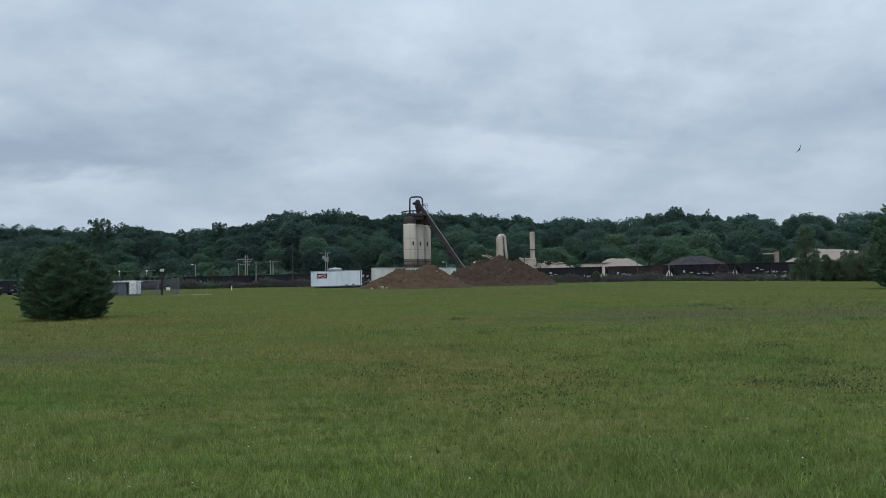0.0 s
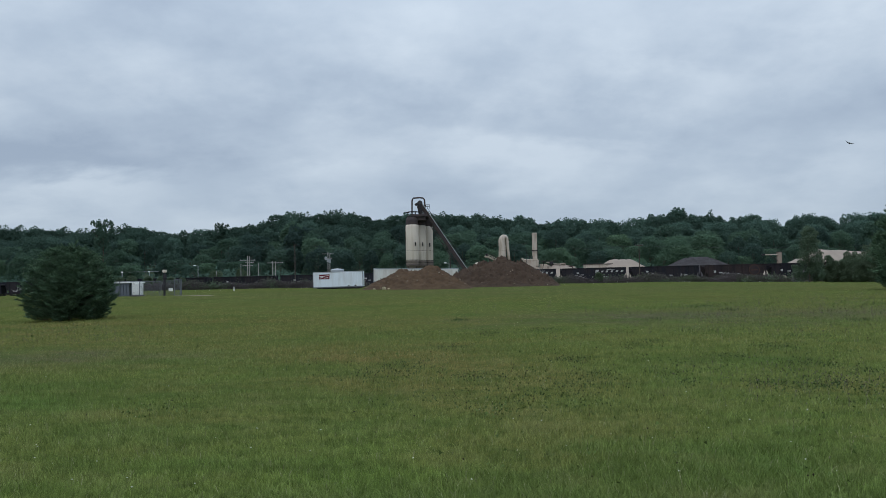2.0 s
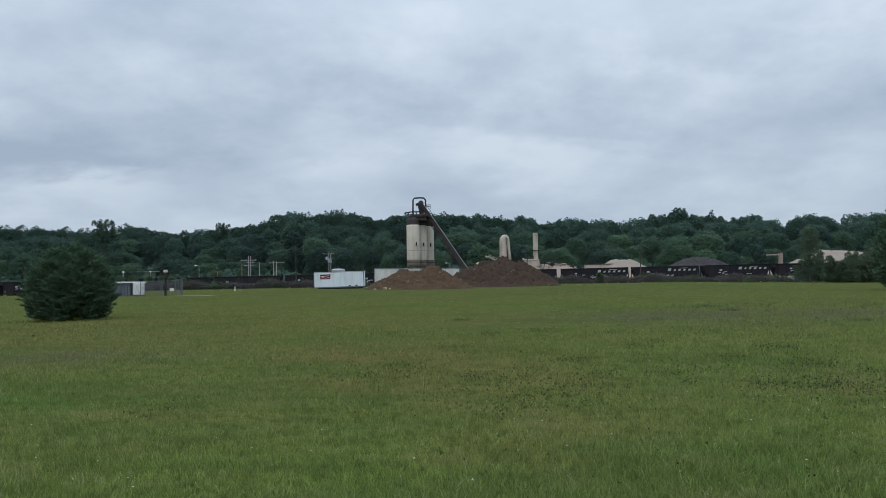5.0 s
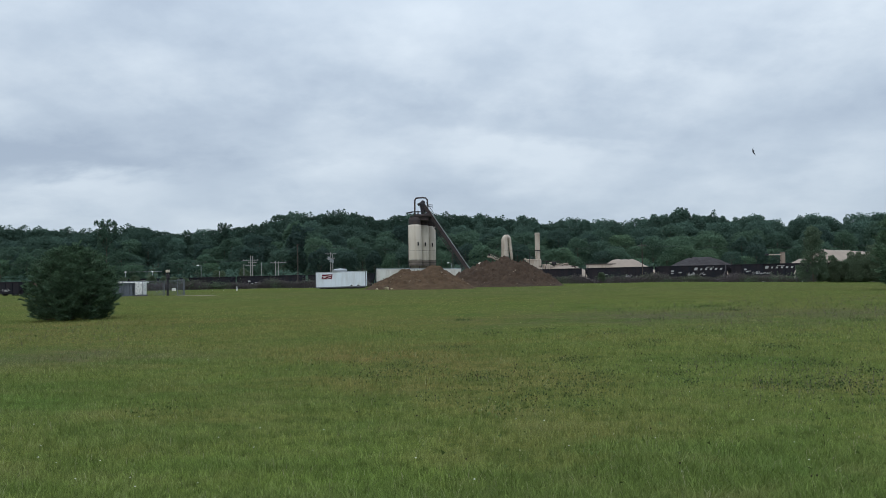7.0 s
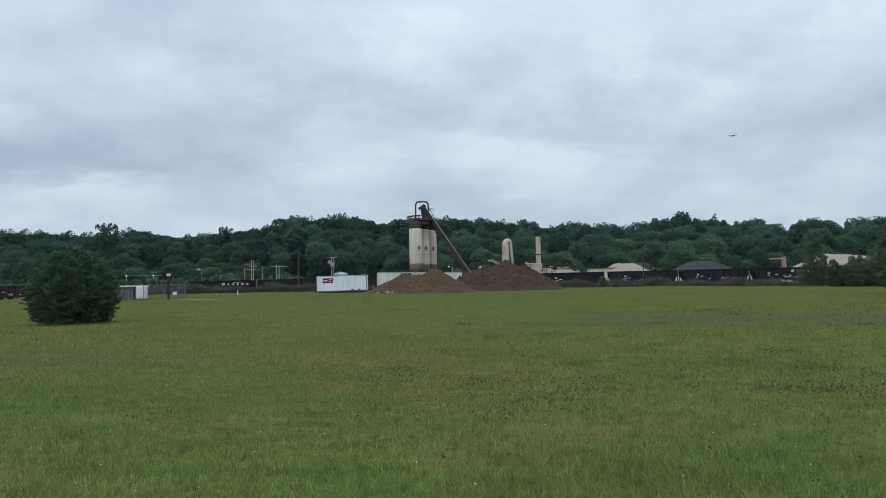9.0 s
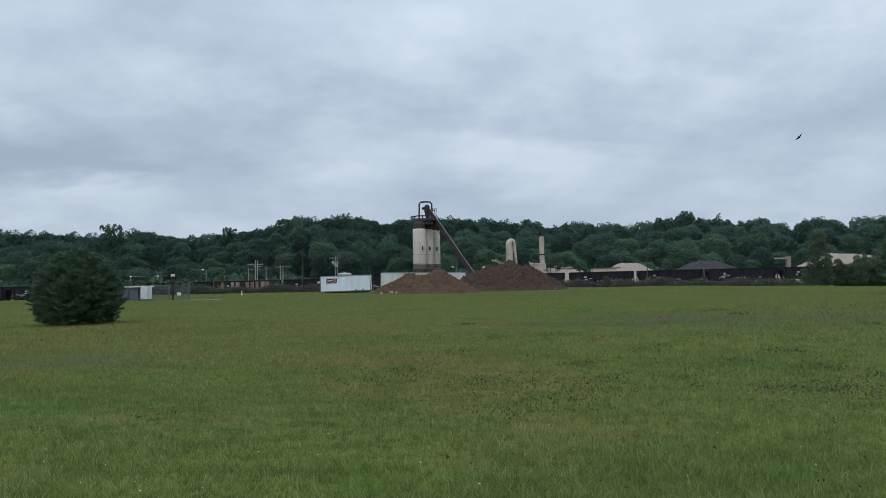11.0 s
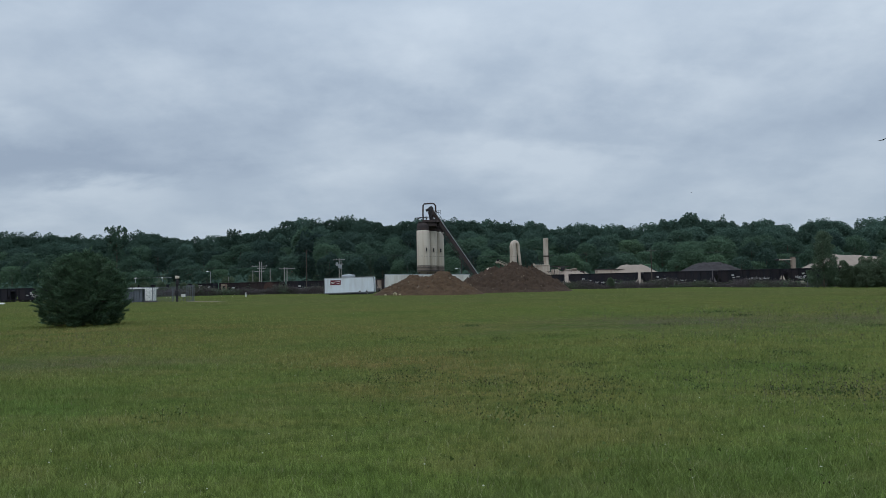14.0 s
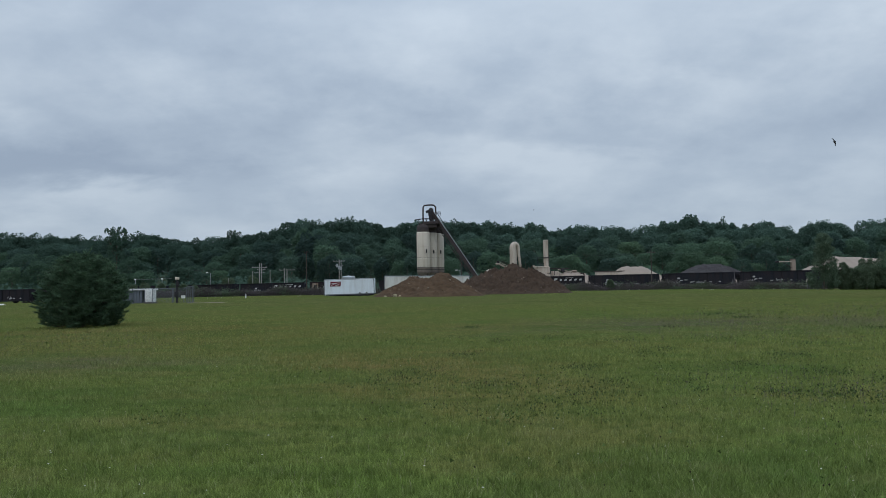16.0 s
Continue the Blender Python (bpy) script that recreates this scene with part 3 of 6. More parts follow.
def build_weeds():
    rng = np.random.default_rng(11)
    # clumps of (x, y, spread)
    dark = [(-3.7, 8.6, 0.35), (0.6, 8.2, 0.3), (0.5, 10.5, 0.8), (4.2, 9.0, 0.8), (5.6, 8.6, 0.7), (5.2, 12.0, 1.2), (7.5, 14, 1.6),
            (8.5, 18, 2.2), (-3.0, 13, 0.8), (0, 14, 1.5), (12, 22, 3), (3, 20, 2.5), (-8, 17, 2), (16, 27, 3), (5, 7.0, 0.8), (2, 6.2, 1.2)]
    mauve = [(14, 27, 3.5), (20, 32, 4), (8, 26, 3), (24, 38, 4), (-15, 22, 3), (-12, 19, 2), (10, 19, 2.2), (12, 33, 5), (5.4, 10, 1)]
    sv, sf, hv, hf = stalks_with_heads(rng, weed_spots(rng, dark, 1.0, 170), 0.12, 0.0080, 1.0)
    ob = part("weeds", soup("weeds", np.concatenate([sv, hv]), np.concatenate([sf, hf + len(sv)])), M_WEED)
    tagged(ob, "dark brown seed heads on thin stalks in the grass", "weeds", kind="stuff")
    drifts = [(9, 15.5, 2.2), (13, 17, 2.6), (11, 20, 3.0), (6.5, 17, 1.8), (17, 24, 3.5), (4, 15, 1.6), (9, 12.5, 1.2), (0, 21, 2.4), (-6, 18, 1.6)]
    sv, sf, hv, hf = stalks_with_heads(rng, weed_spots(rng, drifts, 1.0, 160), 0.12, 0.0115, 0.8)
    ob = part("weeds", soup("weeds", np.concatenate([sv, hv]), np.concatenate([sf, hf + len(sv)])), M_WEED)
    tagged(ob, "drifts of small dark seed heads over the meadow", "weeds", kind="stuff")
    sv, sf, hv, hf = stalks_with_heads(rng, weed_spots(rng, drifts + dark, 0.9, 240), 0.11, 0.0065, 1.4)
    ob = part("weeds", soup("weeds", np.concatenate([sv, hv]), np.concatenate([sf, hf + len(sv)])), M_STRAW)
    tagged(ob, "pale green seed heads among the dark ones", "weeds", kind="stuff")
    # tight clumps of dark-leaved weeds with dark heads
    clumps = [(x * y, y, s) for x, y, s in zip(rng.uniform(-0.15, 0.66, 46), rng.uniform(0.03, 0.115, 46) ** -1.0, rng.uniform(0.25, 0.8, 46))]
    p = weed_spots(rng, clumps, 0.7, 440)
    sv, sf, hv, hf = stalks_with_heads(rng, p, 0.11, 0.0105, 0.8)
    ob = part("weeds", soup("weeds", np.concatenate([sv, hv]), np.concatenate([sf, hf + len(sv)])), M_WEED)
    tagged(ob, "tight clumps of dark seed heads in the meadow", "weeds", kind="stuff")
    p = weed_spots(rng, clumps, 0.65, 4600)
    ctr = np.column_stack([p, ground_z(p[:, 0], p[:, 1]) + rng.uniform(0.03, 0.09, len(p))])
    v, f = scatter_cards(rng, ctr, np.tile([0, -0.3, 1.0], (len(p), 1)), np.maximum(0.016, 0.0009 * p[:, 1]))
    tagged(part("weeds", soup("weeds", v, f), M_WEED_DEEP), "clumps of deep green broad-leaved weeds", "weeds", kind="stuff")
    p = weed_spots(rng, mauve, 1.1, 1900)
    sv, sf, hv, hf = stalks_with_heads(rng, p, 0.15, 0.009)
    ob = part("weeds", soup("weeds", np.concatenate([sv, hv]), np.concatenate([sf, hf + len(sv)])), M_WEED_MAUVE)
    tagged(ob, "hazy mauve weed heads in drifts over the meadow", "weeds", kind="stuff")
    p = np.concatenate([weed_spots(rng, mauve, 1.0, 1500), weed_spots(rng, dark, 0.8, 1300)])
    ctr = np.column_stack([p, ground_z(p[:, 0], p[:, 1]) + rng.uniform(0.03, 0.11, len(p))])
    v, f = scatter_cards(rng, ctr, np.tile([0, 0, 1.0], (len(p), 1)), np.maximum(0.02, 0.0012 * p[:, 1]))
    tagged(part("weeds", soup("weeds", v, f), M_WEED_LEAF), "low dark green broad-leaved weeds", "weeds", kind="stuff")
    d = rng.uniform(0.008, 0.2, 60) ** -1.0
    p = np.column_stack([rng.uniform(-0.66, 0.66, 60) * d, d])
    q = np.column_stack([rng.uniform(-70, 105, 240), 134 - 30 * rng.random(240) ** 1.2])
    sv, sf, hv, hf = stalks_with_heads(rng, p, 0.15, 0.009, 0.5)
    _, _, far_hv, far_hf = stalks_with_heads(rng, q, 0.22, 0.045, 0.7)
    hv, hf = np.concatenate([hv, far_hv]), np.concatenate([hf, far_hf + len(hv)])
    ob = part("flowers", soup("flowers", hv, hf), M_PETAL)
    tagged(ob, "scattered small white flower heads in the grass", "flowers", kind="stuff")


# ---- trees ----
def limbs(bm, rng, height, r, count, reach, start):
    tube(bm, (0, 0, -0.3), (0.1, 0, height * 0.55), r, r * 0.55, 7)
    tube(bm, (0.1, 0, height * 0.55), (0, 0.1, height * 0.9), r * 0.55, r * 0.12, 6)
    for i in range(count):
        a, z = rng.uniform(0, 6.28), height * rng.uniform(start, 0.75)
        c = (math.cos(a) * reach * rng.uniform(0.6, 1), math.sin(a) * reach * rng.uniform(0.6, 1), z + reach * rng.uniform(0.5, 0.9))
        tube(bm, (0, 0, z), c, r * 0.35, r * 0.08, 3)
    return bm


def random_lobes(rng, n, spread, z0, z1, r0, r1, taper=0.6):
    out = []
    for i in range(n):
        k = i / max(n - 1, 1)
        a = i * 2.4 + rng.uniform(-0.4, 0.4)
        rad = spread * (1 - taper * k) * math.sqrt(rng.uniform(0.15, 1))
        r = rng.uniform(r0, r1) * (1 - 0.35 * k)
        out.append((math.cos(a) * rad, math.sin(a) * rad, z0 + (z1 - z0) * k, r, r * rng.uniform(0.85, 1.35)))
    return out


def around(rng, n, far, z0, z1, r0, r1, tall):
    """Masses of foliage set round an axis."""
    out = []
    for i in range(n):
        a, r = i * 2.4 + rng.uniform(-0.5, 0.5), rng.uniform(r0, r1)
        k = far * rng.uniform(0.6, 1.0)
        out.append((math.cos(a) * k, math.sin(a) * k, rng.uniform(z0, z1), r, r * tall * rng.uniform(0.8, 1.2)))
    return out


def tree_model(kind, seed):
    """One tree 15 m high: trunk and crown."""
    rng = np.random.default_rng(seed)
    n, s = 4000, 0.285
    if kind == "broad":
        mass = [(0, 0, 8.3, 4.1, 5.6)] + around(rng, 5, 2.4, 9.8, 12.2, 1.5, 2.3, 1.05) + around(rng, 8, 3.4, 4.0, 10.0, 1.5, 2.5, 1.1)
    elif kind == "dark_dome":
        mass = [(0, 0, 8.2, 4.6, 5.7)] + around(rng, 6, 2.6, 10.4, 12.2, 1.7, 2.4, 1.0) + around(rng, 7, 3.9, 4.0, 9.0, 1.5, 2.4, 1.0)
    elif kind == "tall":
        mass = [(0, 0, 8.2, 2.8, 5.8), (0.2, 0, 11.6, 1.7, 3.2)] + around(rng, 9, 2.2, 4.0, 11.5, 1.1, 1.8, 1.4)
    elif kind == "spiky":
        mass = [(0, 0, 6.6, 2.5, 4.6), (0.1, 0, 11.4, 1.2, 3.1)] + around(rng, 10, 2.0, 7.5, 12.0, 0.8, 1.2, 1.9)
        n, s = 2400, 0.30
    elif kind == "sparse":
        mass = around(rng, 30, 2.5, 9.2, 13.9, 0.35, 0.65, 1.4) + [(0, 0, 5.6, 2.6, 5.0), (0, 0, 10.6, 1.2, 2.0)]
        n, s = 2800, 0.25
    else:
        mass = [(0, 0, 7.2, 4.3, 6.0), (0, 0.2, 9.4, 3.6, 4.6)] + around(rng, 6, 2.6, 9.6, 11.6, 1.7, 2.4, 1.0) + around(rng, 9, 3.8, 2.4, 9.0, 1.5, 2.5, 1.1)
    label = {"broad": "full-leaved green broadleaf tree in the wood", "dark_dome": "broad round-crowned tree with darkened leaves in the wood", "tall": "tall narrow green broadleaf tree in the wood",
             "spiky": "ragged pointed tree rising from the wood", "sparse": "thin-leaved dark tree standing above the wood",
             "low": "pale green round-crowned tree at the wood's edge"}[kind]
    t = thing("tree", Matrix(), label, "tree", "trees of the wood")
    part("trunk", limbs(B(), rng, 13.0, 0.28, 7, 2.8, 0.3), M_BARK, t)
    part("crown", crown_mesh("crown", seed, mass, n, s), {"low": M_LEAF_PALE, "dark_dome": M_LEAF_DARK, "sparse": M_LEAF_DARK}.get(kind, M_LEAF), t)
    return t


# skyline of the wood, shaped to fit the camera's view: metres to the east at 300 m off, and height of the treetops
# there
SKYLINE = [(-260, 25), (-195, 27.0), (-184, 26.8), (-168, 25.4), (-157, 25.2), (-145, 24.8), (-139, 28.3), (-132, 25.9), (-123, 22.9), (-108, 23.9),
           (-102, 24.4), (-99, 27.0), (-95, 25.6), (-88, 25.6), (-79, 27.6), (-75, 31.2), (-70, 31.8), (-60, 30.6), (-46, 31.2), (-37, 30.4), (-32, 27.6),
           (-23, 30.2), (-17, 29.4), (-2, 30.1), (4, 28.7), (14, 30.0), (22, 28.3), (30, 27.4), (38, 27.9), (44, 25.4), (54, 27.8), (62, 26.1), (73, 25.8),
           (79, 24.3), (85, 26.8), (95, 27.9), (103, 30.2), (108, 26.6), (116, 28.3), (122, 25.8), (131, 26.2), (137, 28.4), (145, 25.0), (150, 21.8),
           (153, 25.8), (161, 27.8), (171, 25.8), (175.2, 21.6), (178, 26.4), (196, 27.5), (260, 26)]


def build_far_woods(far):
    """The depth of the wood behind the skyline: leafage only, too far and thick to count."""
    rng = np.random.default_rng(77)
    n = 90000
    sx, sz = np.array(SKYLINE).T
    x, y = rng.uniform(-275, 275, n), rng.uniform(314, 334, n)
    k = y / 300
    g = ground_z(x, y)
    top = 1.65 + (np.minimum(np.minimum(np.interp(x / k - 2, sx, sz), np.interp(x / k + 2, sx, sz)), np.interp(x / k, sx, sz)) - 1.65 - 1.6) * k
    top += 0.9 * np.sin(x * 0.9 + 2 * np.sin(x * 0.31)) - 0.5
    z = g - 0.2 + (top - g) * rng.random(n)
    ctr = np.column_stack([x, y, z])
    v, f = scatter_cards(rng, ctr, np.tile([0, -0.6, 0.6], (n, 1)), np.full(n, 0.9), 1.0, 0.4)
    low = rng.uniform(-270, 270, 26000)
    yy = rng.uniform(198, 318, 26000)
    under = np.column_stack([low, yy, ground_z(low, yy) + rng.uniform(0, 2.6, 26000)])
    v2, f2 = scatter_cards(rng, under, np.tile([0, -0.3, 0.8], (26000, 1)), np.full(26000, 0.6), 1.0, 0.4)
    edge = np.column_stack([rng.uniform(-250, 250, 20000), rng.uniform(185, 207, 20000), np.zeros(20000)])
    edge[:, 2] = ground_z(edge[:, 0], edge[:, 1]) + rng.uniform(0, 1, 20000) * (3.2 + 1.4 * np.sin(edge[:, 0] * 0.37) + 1.0 * np.sin(edge[:, 0] * 0.11 + 2))
    v3, f3 = scatter_cards(rng, edge, np.tile([0, -0.4, 0.7], (20000, 1)), np.full(20000, 0.42), 1.0, 0.4)
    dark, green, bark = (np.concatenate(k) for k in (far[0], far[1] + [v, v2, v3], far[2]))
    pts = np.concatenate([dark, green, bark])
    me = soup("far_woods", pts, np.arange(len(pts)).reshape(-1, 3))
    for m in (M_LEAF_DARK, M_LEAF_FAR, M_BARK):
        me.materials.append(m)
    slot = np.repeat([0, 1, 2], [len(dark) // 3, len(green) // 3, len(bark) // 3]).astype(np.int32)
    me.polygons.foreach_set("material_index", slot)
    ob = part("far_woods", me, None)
    tagged(ob, "dense green depth and undergrowth of the far wood", "woods", kind="stuff")


def build_wood():
    rng = np.random.default_rng(21)
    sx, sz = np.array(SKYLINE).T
    models = [tree_model("broad", 1), tree_model("tall", 2), tree_model("spiky", 3), tree_model("broad", 4), tree_model("low", 5), tree_model("tall", 6), tree_model("dark_dome", 9), tree_model("spiky", 10), tree_model("sparse", 14)]
    stand = []
    for x in np.arange(-252, 252, 5.8):       # the trees that make the skyline
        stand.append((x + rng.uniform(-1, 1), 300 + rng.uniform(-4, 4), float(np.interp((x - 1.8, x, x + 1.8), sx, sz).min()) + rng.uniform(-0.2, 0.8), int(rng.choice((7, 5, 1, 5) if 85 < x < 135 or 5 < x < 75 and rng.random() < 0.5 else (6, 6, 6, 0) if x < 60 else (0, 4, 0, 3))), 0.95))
    def kind_at(x, k):
        """Darkened round crowns to the west, lighter leaves to the east."""
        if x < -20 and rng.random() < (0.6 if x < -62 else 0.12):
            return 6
        if x > 10 and k == 6:
            k = 0
        return 4 if x > 10 and k in (0, 1, 3) and rng.random() < (0.65 if x > 60 else 0.35) else k

    for y, drop, step, kinds in ((286, 2.8, 8.2, (0, 6, 1, 6)), (266, 5.2, 6.6, (3, 0, 1, 0)), (243, 8.6, 6.2, (0, 3, 4, 1)), (217, 12.6, 5.6, (0, 4, 3, 1))):
        x = -0.78 * y
        while x < 0.80 * y:
            k = y / 300
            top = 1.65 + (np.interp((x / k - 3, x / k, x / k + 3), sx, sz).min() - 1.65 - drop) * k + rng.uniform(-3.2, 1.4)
            stand.append((x + rng.uniform(-2.5, 2.5), y + rng.uniform(-4, 4), top, kind_at(x, kinds[rng.integers(len(kinds))]), 1.0))
            x += step * rng.uniform(0.75, 1.25)
    # the taller, ragged ones that stand out
    stand += [(-121.8, 242, 24.9, 8, 0.85), (103, 294, 30.1, 7, 0.5), (99.4, 295, 28.5, 2, 0.5), (106.6, 295, 27.6, 7, 0.5), (94.8, 295, 27.8, 7, 0.45), (88.5, 295, 27.0, 2, 0.45), (-98.6, 300, 27.6, 8, 0.8), (-43, 225, 16.5, 4, 1.0), (116, 298, 28.6, 2, 0.9), (154, 299, 26, 3, 0.7)]
    far = [[], [], []]                        # corner points of dark, green and bark triangles
    for x, y, top, k, wide in stand:
        g = float(ground_z(x, y))
        s = max(top - g, 5.5) / 14.6
        w = min(max(s, 0.62), 1.25) * wide * rng.uniform(1.05, 1.4)
        m = Matrix.Translation((x, y, g - 0.1)) @ Matrix.Rotation(rng.uniform(0, 6.28), 4, "Z") @ Matrix.Diagonal((w, w, s, 1))
        if y < 275:
            copy_thing(models[k], m)
            continue
        crown = next(o for o in models[k].children if o.name.startswith("crown")).data
        v = np.empty(len(crown.vertices) * 3, np.float32)
        crown.vertices.foreach_get("co", v)
        a = np.array(m)
        leaves = v.reshape(-1, 3, 3)
        leaves = leaves[leaves[:, :, 2].mean(1) > 4.6].reshape(-1, 3)      # lower leaves stand hidden behind the next row
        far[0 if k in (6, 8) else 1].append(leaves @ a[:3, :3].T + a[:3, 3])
        base, peak = np.array([x, y, g - 0.2]), np.array([x, y, g + 9 * s])
        ring = np.array([[0.25, 0, 0], [-0.13, 0.22, 0], [-0.13, -0.22, 0]])
        far[2].append(np.concatenate([[base + ring[i], base + ring[(i + 1) % 3], peak] for i in range(3)]))
    build_far_woods(far)
    for m in models:
        for o in list(m.children):
            bpy.data.objects.remove(o)
        bpy.data.objects.remove(m)


def spruce_outline(u):
    """Width of a spruce at the share u of its height: drawn in at the foot, widest above a third, a blunt top."""
    return 0.80 + 0.20 * math.sin(u / 0.34 * math.pi / 2) if u < 0.34 else 1.0 - ((u - 0.34) / 0.66) ** 1.75


def spruce_model(seed, height, reach, whorls, per, fat, name_label):
    """A dense spruce: trunk, boughs with side twigs, and needle sprays along them."""
    rng = np.random.default_rng(seed)
    t = thing("spruce", Matrix(), name_label, "tree", "meadow spruces")
    part("trunk", tube(B(), (0, 0, -0.2), (0, 0, height * 0.97), 0.11 * height / 3.4, 0.012, 8), M_BARK, t)
    bm = B()
    seg_p, seg_q = [], []
    for k in range(whorls):
        z = height * (0.02 + 0.95 * (k + rng.uniform(0, 0.8)) / whorls)
        u = z / height
        r = reach * spruce_outline(u) + 0.05
        r *= rng.uniform(0.86, 1.02)
        a = k * 2.399 + rng.uniform(-0.3, 0.3)
        tilt = -0.10 + 0.62 * u
        o = np.array([math.cos(a), math.sin(a), 0])
        p0 = np.array([0, 0, 0.10 + z * 0.92])
        p1 = p0 + o * r * 0.6 + [0, 0, r * 0.6 * (tilt - 0.10)]
        p2 = p0 + o * r + [0, 0, r * tilt + 0.06 * r]
        p2[2] = max(p2[2], 0.06)
        tube(bm, p0, p1, 0.018, 0.010, 4)
        tube(bm, p1, p2, 0.010, 0.003, 4)
        m = max(4, int(13 * r / reach * 1.6))
        for j in range(m):
            s = (j + 0.6) / m
            q = p0 + (p1 - p0) * (s / 0.6) if s < 0.6 else p1 + (p2 - p1) * ((s - 0.6) / 0.4)
            for sgn in (-1, 1):
                sd = np.array([-o[1], o[0], 0]) * sgn
                ln = (0.16 + 0.34 * (1 - s) * min(1.2, r)) * rng.uniform(0.7, 1.2)
                e = q + (sd * 0.8 + o * 0.65 + [0, 0, rng.uniform(0.0, 0.55)]) * ln
                seg_p.append(q)
                seg_q.append(e)
        seg_p.append(p1)
        seg_q.append(p2 + o * 0.05)
    for k in range(760):                      # young shoots all over the outside
        u = 1 - math.sqrt(rng.random()) * 0.97
        a = rng.uniform(0, 2 * math.pi)
        r = reach * spruce_outline(u)
        o = np.array([math.cos(a), math.sin(a), 0])
        q = o * r * rng.uniform(0.62, 0.88) + [0, 0, 0.08 + u * height * 0.95]
        way = (o * 0.8 + rng.normal(0, 0.22, 3) + [0, 0, 0.30 + 0.75 * u]) * rng.uniform(0.16, 0.46) * height / 3.5
        for d in (0.0, -0.5, 0.5):            # a leader and two side shoots
            seg_p.append(q + way * (0.35 if d else 0.0))
            seg_q.append(q + way * (0.8 if d else 1.0) + np.array([-o[1], o[0], 0.1]) * d * 0.4 * np.linalg.norm(way))
    part("boughs", bm, M_BARK, t)
    P, Q = np.array(seg_p), np.array(seg_q)
    u = rng.random((len(P), per, 1))
    ctr = (P[:, None] * (1 - u) + Q[:, None] * u).reshape(-1, 3)
    d = np.repeat((Q - P) / (np.linalg.norm(Q - P, axis=1, keepdims=True) + 1e-9), per, 0)
    k = len(ctr)
    way = d * 0.95 + rng.normal(size=(k, 3)) * 0.42 + [0, 0, 0.12]
    way /= np.linalg.norm(way, axis=1, keepdims=True)
    side = np.cross(way, rng.normal(size=(k, 3)))
    side /= np.linalg.norm(side, axis=1, keepdims=True)
    ln = rng.uniform(0.06, 0.12, (k, 1)) * height / 3.4
    w = 0.011 * fat * height / 3.4
    v = np.stack([ctr - side * w, ctr + side * w, ctr + way * ln], 1).reshape(-1, 3)
    part("crown", soup("crown", v, np.arange(len(v)).reshape(-1, 3)), M_NEEDLE, t)
    return t


def shrub(seed, x, y, top, wide, label, mat, group="", ragged=False, name="shrub", category="shrub"):
    """A shrub or small tree: stems and lobed leafage down to the ground."""
    rng = np.random.default_rng(seed)
    g = float(ground_z(x, y))
    h = top - g
    t = thing(name, Matrix.Translation((x, y, g)), label, category, group)
    bm = B()
    tube(bm, (0, 0, -0.1), (0, 0, h * 0.8), 0.03 + 0.012 * h, 0.02, 6)
    for i in range(6):
        a = i * 1.05 + rng.uniform(-0.3, 0.3)
        tube(bm, (0, 0, h * rng.uniform(0.02, 0.4)), (math.cos(a) * wide * 0.6, math.sin(a) * wide * 0.6, h * rng.uniform(0.5, 0.85)), 0.03 + 0.005 * h, 0.01, 5)
    part("trunk", bm, M_BARK, t)
    n = 46 if ragged else 16
    narrow = 0.68 if name == "juniper" else 0.45
    lob = random_lobes(rng, n, wide * (0.9 if ragged else 0.65), h * 0.07, h * (0.95 if ragged else 0.82), wide * (0.20 if ragged else 0.38),
                       wide * (0.34 if ragged else 0.55), narrow)
    size = 0.10 if ragged else 0.12
    part("crown", crown_mesh("crown", seed, lob, int((3400 if ragged else 2200) + (900 if ragged else 600) * h * wide / 2), size, 0.35, 0.3 if ragged else 0.15), mat, t)
    return t


